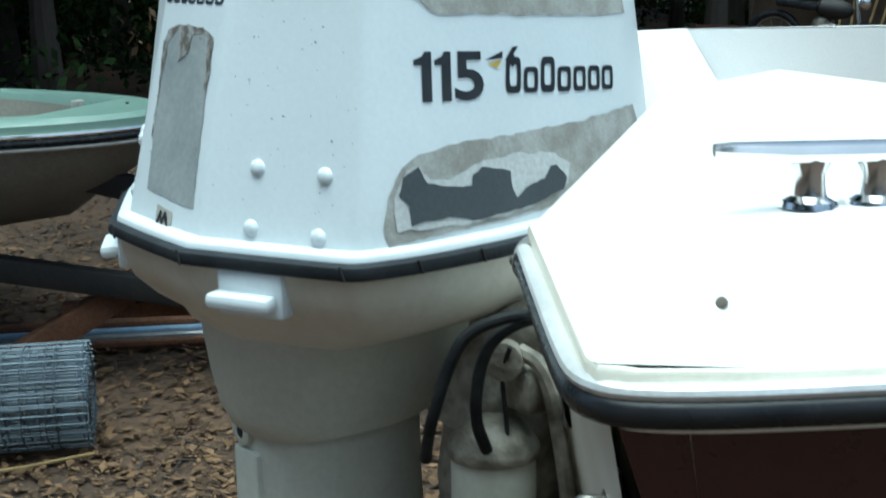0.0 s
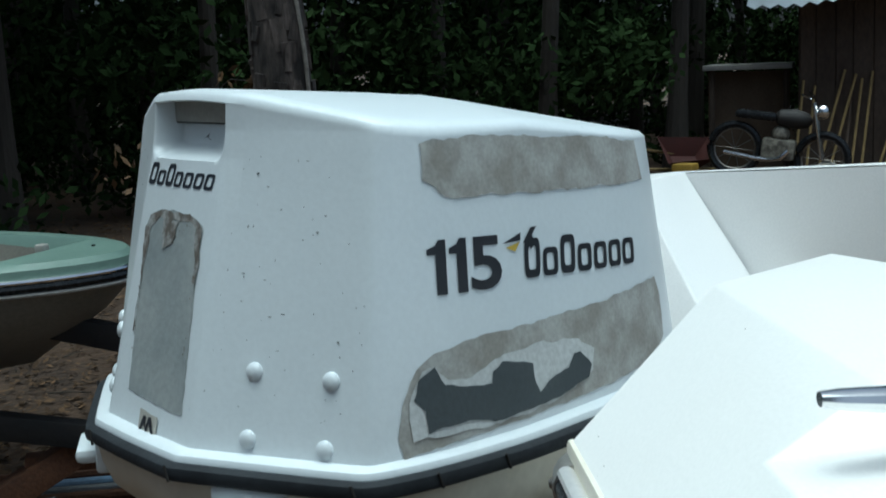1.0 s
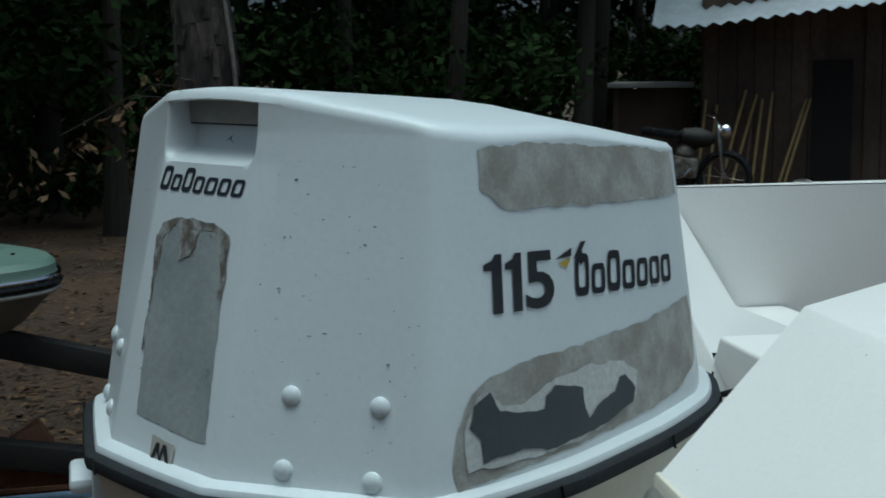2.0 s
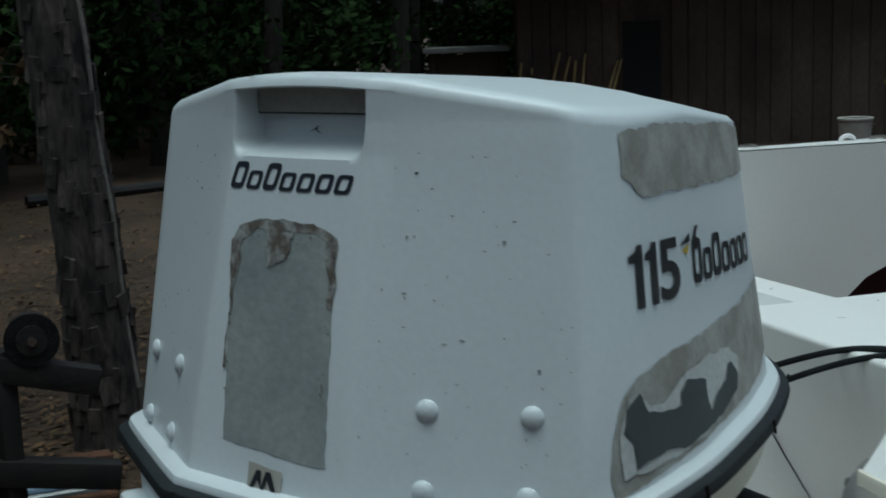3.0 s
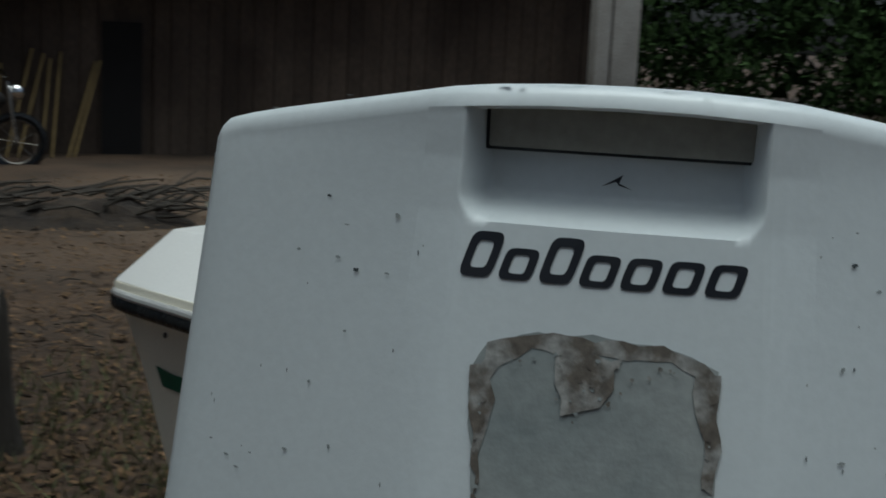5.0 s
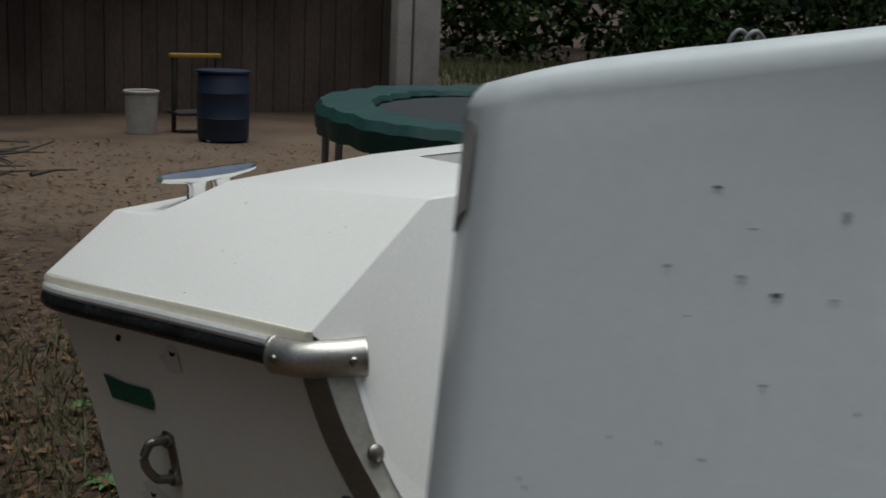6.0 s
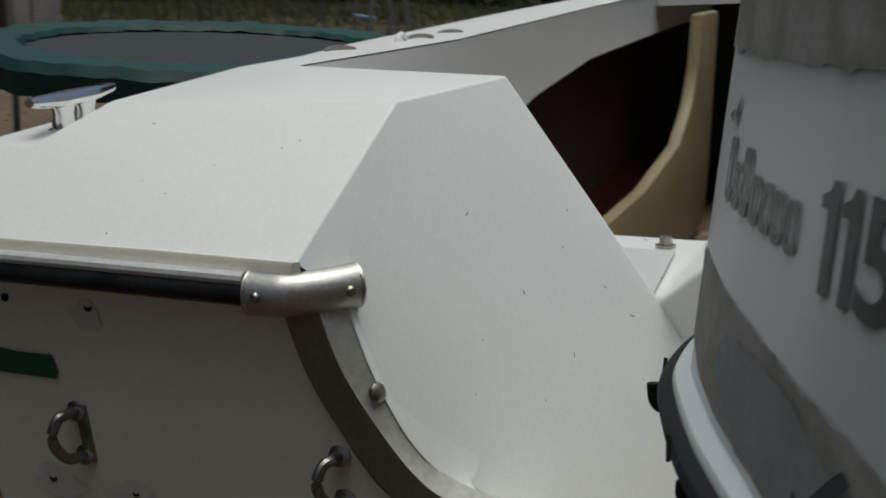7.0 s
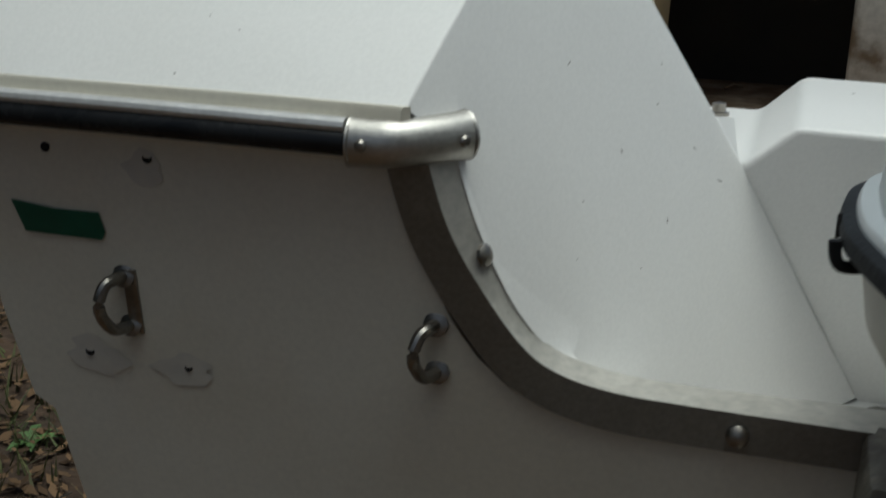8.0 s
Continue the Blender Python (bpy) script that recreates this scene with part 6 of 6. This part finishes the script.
# ---- dish on the ground ----
x, y = -8.05, 7.35
dish = thing("satellite_dish", "weathered white satellite dish panel tipped on the ground", "satellite dish", pose(x, y, ground_z(x, y) + 0.02, 0, 0, 25))
bm = B()
loft(bm, [[(0.02 + 0.05 * (r * r) + d, 0.15 * r * math.copysign(abs(math.cos(a)) ** 0.6, math.cos(a)) * (1 - 0.3 * r * math.sin(a)) - 0.10 * r * math.sin(a), 0.36 + 0.30 * r * math.copysign(abs(math.sin(a)) ** 0.6, math.sin(a))) for a in [k * math.pi / 12 for k in range(24)]] for r, d in ((0.05, 0), (0.4, 0), (0.75, 0), (1.0, 0), (1.0, 0.012), (0.5, 0.012), (0.05, 0.012))])
bmesh.ops.transform(bm, matrix=pose(0, 0, 0, 0, 18, -30), verts=bm.verts[:])
part("reflector", bm, DISH, dish)
part("arm", tube(tube(B(), [(0.1, 0, 0.05), (0.12, 0.0, 0.45)], 0.02, 6), [(0.1, 0, 0.1), (0.25, -0.2, -0.05)], 0.02, 6), BLACK_IRON, dish)
bm = tube(B(), smooth_line([(x - 0.35, y - 1.9, ground_z(x, y) + 0.04), (x - 0.1, y - 1.0, ground_z(x, y) + 0.04), (x + 0.15, y - 0.15, ground_z(x, y) + 0.05)], 2), 0.05, 8)
solo("pipe", bm, BLACK_IRON, "dark iron pipe lying on the ground", "pipe")


# ---- trampoline ----
def trampoline():
    cx, cy, r = -0.03, 6.75, 1.25
    h = 0.69
    m = Matrix.Translation((cx, cy, ground_z(cx, cy))) @ pose(0, 0, 0, 1.6, 1.0, 0)
    t = thing("trampoline", "round trampoline with green vinyl pad and black mat", "trampoline", m)
    bm = B()
    rings = []
    for rr, z in ((r - 0.30, h - 0.01), (r - 0.28, h + 0.02), (r - 0.10, h + 0.03), (r, h + 0.02), (r + 0.03, h - 0.03), (r + 0.02, h - 0.14), (r, h - 0.14), (r - 0.02, h - 0.02)):
        rings.append([((rr + 0.012 * math.sin(k * 1.7)) * math.cos(a), (rr + 0.012 * math.sin(k * 1.7)) * math.sin(a), z + 0.005 * math.sin(k * 2.3) + 0.004 * math.sin(k * 0.7)) for k, a in enumerate([j * math.pi / 48 for j in range(96)])])
    loft(bm, rings, cap=(False, False))
    part("safety_pad", bm, PAD, t, "green vinyl safety pad")
    part("mat", lathe(B(), [(r - 0.25, h - 0.03), (r - 0.25, h - 0.02), (0.01, h - 0.03)], 64), MAT_BLACK, t, "black jumping mat")
    part("ring_tube", tube(B(), [((r - 0.03) * math.cos(a), (r - 0.03) * math.sin(a), h - 0.06) for a in [k * math.pi / 32 for k in range(65)]], 0.022, 8), GALV, t)
    for k in range(6):
        a = k * math.pi / 3 + 0.35
        for da in (-0.14, 0.14):
            part("leg", tube(B(), [((r - 0.03) * math.cos(a + da), (r - 0.03) * math.sin(a + da), h - 0.06), ((r - 0.03) * math.cos(a + da), (r - 0.03) * math.sin(a + da), 0.0)], 0.02, 8), GALV, t)
    return t


trampoline()

# ---- ladder frame, far ----
x, y = 1.9, 11.6
lad = thing("pool_ladder", "grey and blue A-frame pool ladder", "ladder", pose(x, y, ground_z(x, y), 0, 0, 10))
for s in (-0.2, 0.2):
    part("rail", tube(B(), smooth_line([(-0.24, s, 0), (-0.14, s, 0.95), (0.0, s, 1.15), (0.14, s, 0.95), (0.24, s, 0)], 3), 0.022, 8), GALV, lad)
for z in (0.3, 0.55, 0.8):
    part("step", box(B(), -0.2, -0.12, -0.2, 0.2, z, z + 0.03, 0.005), PALE_BLUE, lad)

# ---- leaves, twigs and grass on the ground ----
def litter():
    rng = np.random.default_rng(9)
    verts, faces = [], []
    for i in range(100000):
        b, d = radians(rng.uniform(-40, 95)), 0.9 + 10 * rng.random() ** 1.6
        x, y = -d * math.sin(b) + 0.0, d * math.cos(b) - 0.3
        z = ground_z(x, y) + 0.006 + 0.02 * rng.random()
        a, s = rng.uniform(0, 6.28), 0.006 + 0.022 * rng.random() ** 2
        u = np.array((math.cos(a), math.sin(a), rng.uniform(-0.35, 0.35))) * s
        v = np.array((-math.sin(a), math.cos(a), rng.uniform(-0.35, 0.35))) * s * 0.45
        p = np.array((x, y, z))
        n = len(verts)
        verts += [p - u, p + v, p + u, p - v]
        faces.append((n, n + 1, n + 2, n + 3))
    for i in range(9000):
        b, d = radians(rng.uniform(18, 95)), rng.uniform(3.0, 11.0)
        x, y = -d * math.sin(b), d * math.cos(b) - 0.3
        z = ground_z(x, y) + 0.006 + 0.02 * rng.random()
        a, s = rng.uniform(0, 6.28), 0.009 + 0.022 * rng.random() ** 2
        u = np.array((math.cos(a), math.sin(a), rng.uniform(-0.45, 0.45))) * s
        v = np.array((-math.sin(a), math.cos(a), rng.uniform(-0.45, 0.45))) * s * 0.5
        p = np.array((x, y, z))
        n = len(verts)
        verts += [p - u, p + v, p + u, p - v]
        faces.append((n, n + 1, n + 2, n + 3))
    me = bpy.data.meshes.new("leaf_litter")
    me.from_pydata([tuple(v) for v in verts], [], faces)
    me.materials.append(LEAF_DRY)
    tagged(new("leaf_litter", me), "brown dead leaves scattered over the soil", "leaf litter", kind="stuff")
    verts, faces = [], []
    for i in range(11000):
        c = rng.integers(9) if i < 5000 else rng.integers(5, 8)
        cx, cy = ((-1.45, 3.6), (-0.55, 2.4), (-1.25, 2.9), (-1.7, 4.2), (-2.1, 3.1), (0.8, 22.0), (4.0, 23.0), (-1.6, 23.0), (-1.22, 3.0))[c]
        far = 5 <= c <= 7
        spread = 2.4 if far else 0.35
        x, y = cx + rng.normal() * spread, cy + rng.normal() * spread
        z, h, a = ground_z(x, y), rng.uniform(0.03, 0.09) * (2.5 if far else 1), rng.uniform(0, 6.28)
        w = np.array((math.cos(a), math.sin(a), 0)) * (0.02 if far else 0.004)
        p, tip = np.array((x, y, z)), np.array((x + rng.normal() * 0.03, y + rng.normal() * 0.03, z + h))
        n = len(verts)
        verts += [p - w, p + w, tip]
        faces.append((n, n + 1, n + 2))
    me = bpy.data.meshes.new("grass")
    me.from_pydata([tuple(v) for v in verts], [], faces)
    me.materials.append(LEAF_GRASS)
    tagged(new("grass", me), "thin green grass tufts on the soil", "grass", kind="stuff")



litter()


# ---- stump, stake and brush on the ground ----
def stump():
    x, y = -2.14, 2.83
    bm = B()
    rows = []
    for z, r in ((-0.05, 0.125), (0.05, 0.105), (0.16, 0.088), (0.28, 0.082), (0.36, 0.075), (0.42, 0.06)):
        rows.append([(r * math.cos(a) * (1 + 0.12 * math.sin(3 * a + z * 4)), r * math.sin(a), z + (0.07 * math.sin(2 * a + 1) + 0.04 * math.sin(5 * a) if z > 0.3 else 0)) for a in [k * math.pi / 12 for k in range(24)]])
    loft(bm, rows)
    t = thing("tree_stump", "rotten dark tree stump with a broken top", "stump", pose(x, y, ground_z(x, y)))
    part("wood", bm, TRUNK, t)
    for a, h in ((0.6, 0.50), (2.4, 0.46), (4.2, 0.40)):
        part("splinter", tube(B(), [(0.06 * math.cos(a), 0.06 * math.sin(a), 0.30), (0.055 * math.cos(a), 0.055 * math.sin(a), h)], 0.02, 6, radii=[0.024, 0.004]), TRUNK, t)


stump()
x, y = -2.35, 2.21
solo("stake", tube(tube(B(), [(0, 0, -0.08), (-0.008, 0, 0.275)], 0.022, 12), [(-0.005, -0.004, 0.105), (-0.30, -0.075, 0.012)], 0.017, 8), RUST, "short rusty pipe stake with a side arm", "stake", pose(x, y, ground_z(x, y)))


def weed(x, y, seed, size):
    """A low tuft of broad green leaves, each bent over."""
    rng = random.Random(seed)
    bm = B()
    for k in range(16):
        a, l, w = rng.uniform(0, 6.28), size * rng.uniform(0.6, 1.2), size * rng.uniform(0.12, 0.2)
        d, n = Vector((math.cos(a), math.sin(a), 0)), Vector((-math.sin(a), math.cos(a), 0))
        mids = [d * l * u + Vector((0, 0, l * (0.9 * u - 0.75 * u * u) + 0.004)) for u in (0.05, 0.35, 0.7, 1.0)]
        rows = [[bm.verts.new(m - n * w * k2), bm.verts.new(m + Vector((0, 0, -0.25 * w * k2))), bm.verts.new(m + n * w * k2)] for m, k2 in zip(mids, (0.35, 1.0, 0.8, 0.05))]
        for u, v in zip(rows, rows[1:]):
            bm.faces.new((u[0], u[1], v[1], v[0]))
            bm.faces.new((u[1], u[2], v[2], v[1]))
    solo("weed", bm, WEED, "low tuft of broad fresh green leaves on the soil", "weed", pose(x, y, ground_z(x, y)), "weeds on the soil")


for k, (x, y, size) in enumerate(((-1.22, 3.02, 0.09), (-1.25, 2.80, 0.08), (-1.05, 2.88, 0.05), (-0.58, 2.37, 0.06), (-1.52, 3.35, 0.05))):
    weed(x, y, 60 + k, size)
bm = B()
random.seed(77)
for k in range(90):
    u = random.uniform(0, 1)
    x, y = -5.4 + 1.9 * u + random.gauss(0, 0.15), 6.3 + 1.15 * u + random.gauss(0, 0.16)
    a, l, z = random.gauss(0.55, 0.7), random.uniform(0.2, 0.6), ground_z(x, y) + random.uniform(0.06, 0.2)
    dx, dy = math.cos(a) * l, math.sin(a) * l
    tube(bm, [(x, y, z), (x + dx * 0.5, y + dy * 0.5, z + random.uniform(0, 0.08)), (x + dx, y + dy, z + random.uniform(-0.02, 0.1))], 0.012, 4, radii=[random.uniform(0.008, 0.022), 0.009, 0.004])
# low mound, darker than the soil round it
bank = B()
rows = []
for i in range(45):
    u = i / 44
    cx, cy, fade = -5.5 + 2.1 * u, 6.25 + 1.25 * u, min(1.0, 5 * u, 5 * (1 - u))
    rows.append([])
    for j in range(15):
        v = j / 7 - 1
        x, y = cx - 0.51 * v * 0.5, cy + 0.86 * v * 0.5
        h = 0.13 * fade * max(0.0, 1 - v * v) * (1 + 0.7 * noise.noise((x * 2.2, y * 2.2, 3.0)) + 0.35 * noise.noise((x * 7, y * 7, 5.0)))
        rows[-1].append((x, y, ground_z(x, y) - 0.03 - 0.05 * abs(v) ** 3 + 1.2 * h))
loft(bank, rows, close=False, cap=(False, False))
solo("earth_bank", bank, BANK_DARK, "low dark bank on the ground", "earth bank", kind="structure", sharp=0)
me_ob = part("brush_pile", bm, TRUNK, None, "low dark pile of dead branches on the soil", sharp=0)
tagged(me_ob, "", "brush pile", kind="stuff")

# twigs between the leaves
bm = B()
for k in range(420):
    b, d = radians(random.uniform(-40, 95)), 0.9 + 6 * random.random() ** 1.4
    x, y = -d * math.sin(b), d * math.cos(b) - 0.3
    a, l, z = random.uniform(0, 6.28), random.uniform(0.05, 0.22), ground_z(x, y) + 0.012
    tube(bm, [(x, y, z), (x + l * 0.5 * math.cos(a), y + l * 0.5 * math.sin(a), z + 0.012), (x + l * math.cos(a + 0.3), y + l * math.sin(a + 0.3), z)], 0.003, 4, radii=[0.0035, 0.003, 0.0015])
tagged(part("twigs", bm, TRUNK, None, "thin dead twigs strewn over the soil", sharp=0), "", "twigs", kind="stuff")


def hedge():
    """Dark brush and a grass bank beyond the trampoline."""
    rng = np.random.default_rng(41)
    centres = []
    for k in range(230):
        b, d = radians(rng.uniform(-40, 14)), rng.uniform(25, 29)
        x, y = -d * math.sin(b), d * math.cos(b)
        centres.append((x, y, ground_z(x, y) + rng.uniform(0.2, 4.2), rng.uniform(0.5, 1.2)))
    me = leaf_cloud(34000, centres, 0.2, 42)
    me.materials.append(LEAF)
    tagged(new("hedge", me), "dark green brush at the edge of the yard", "hedge", kind="stuff")


hedge()
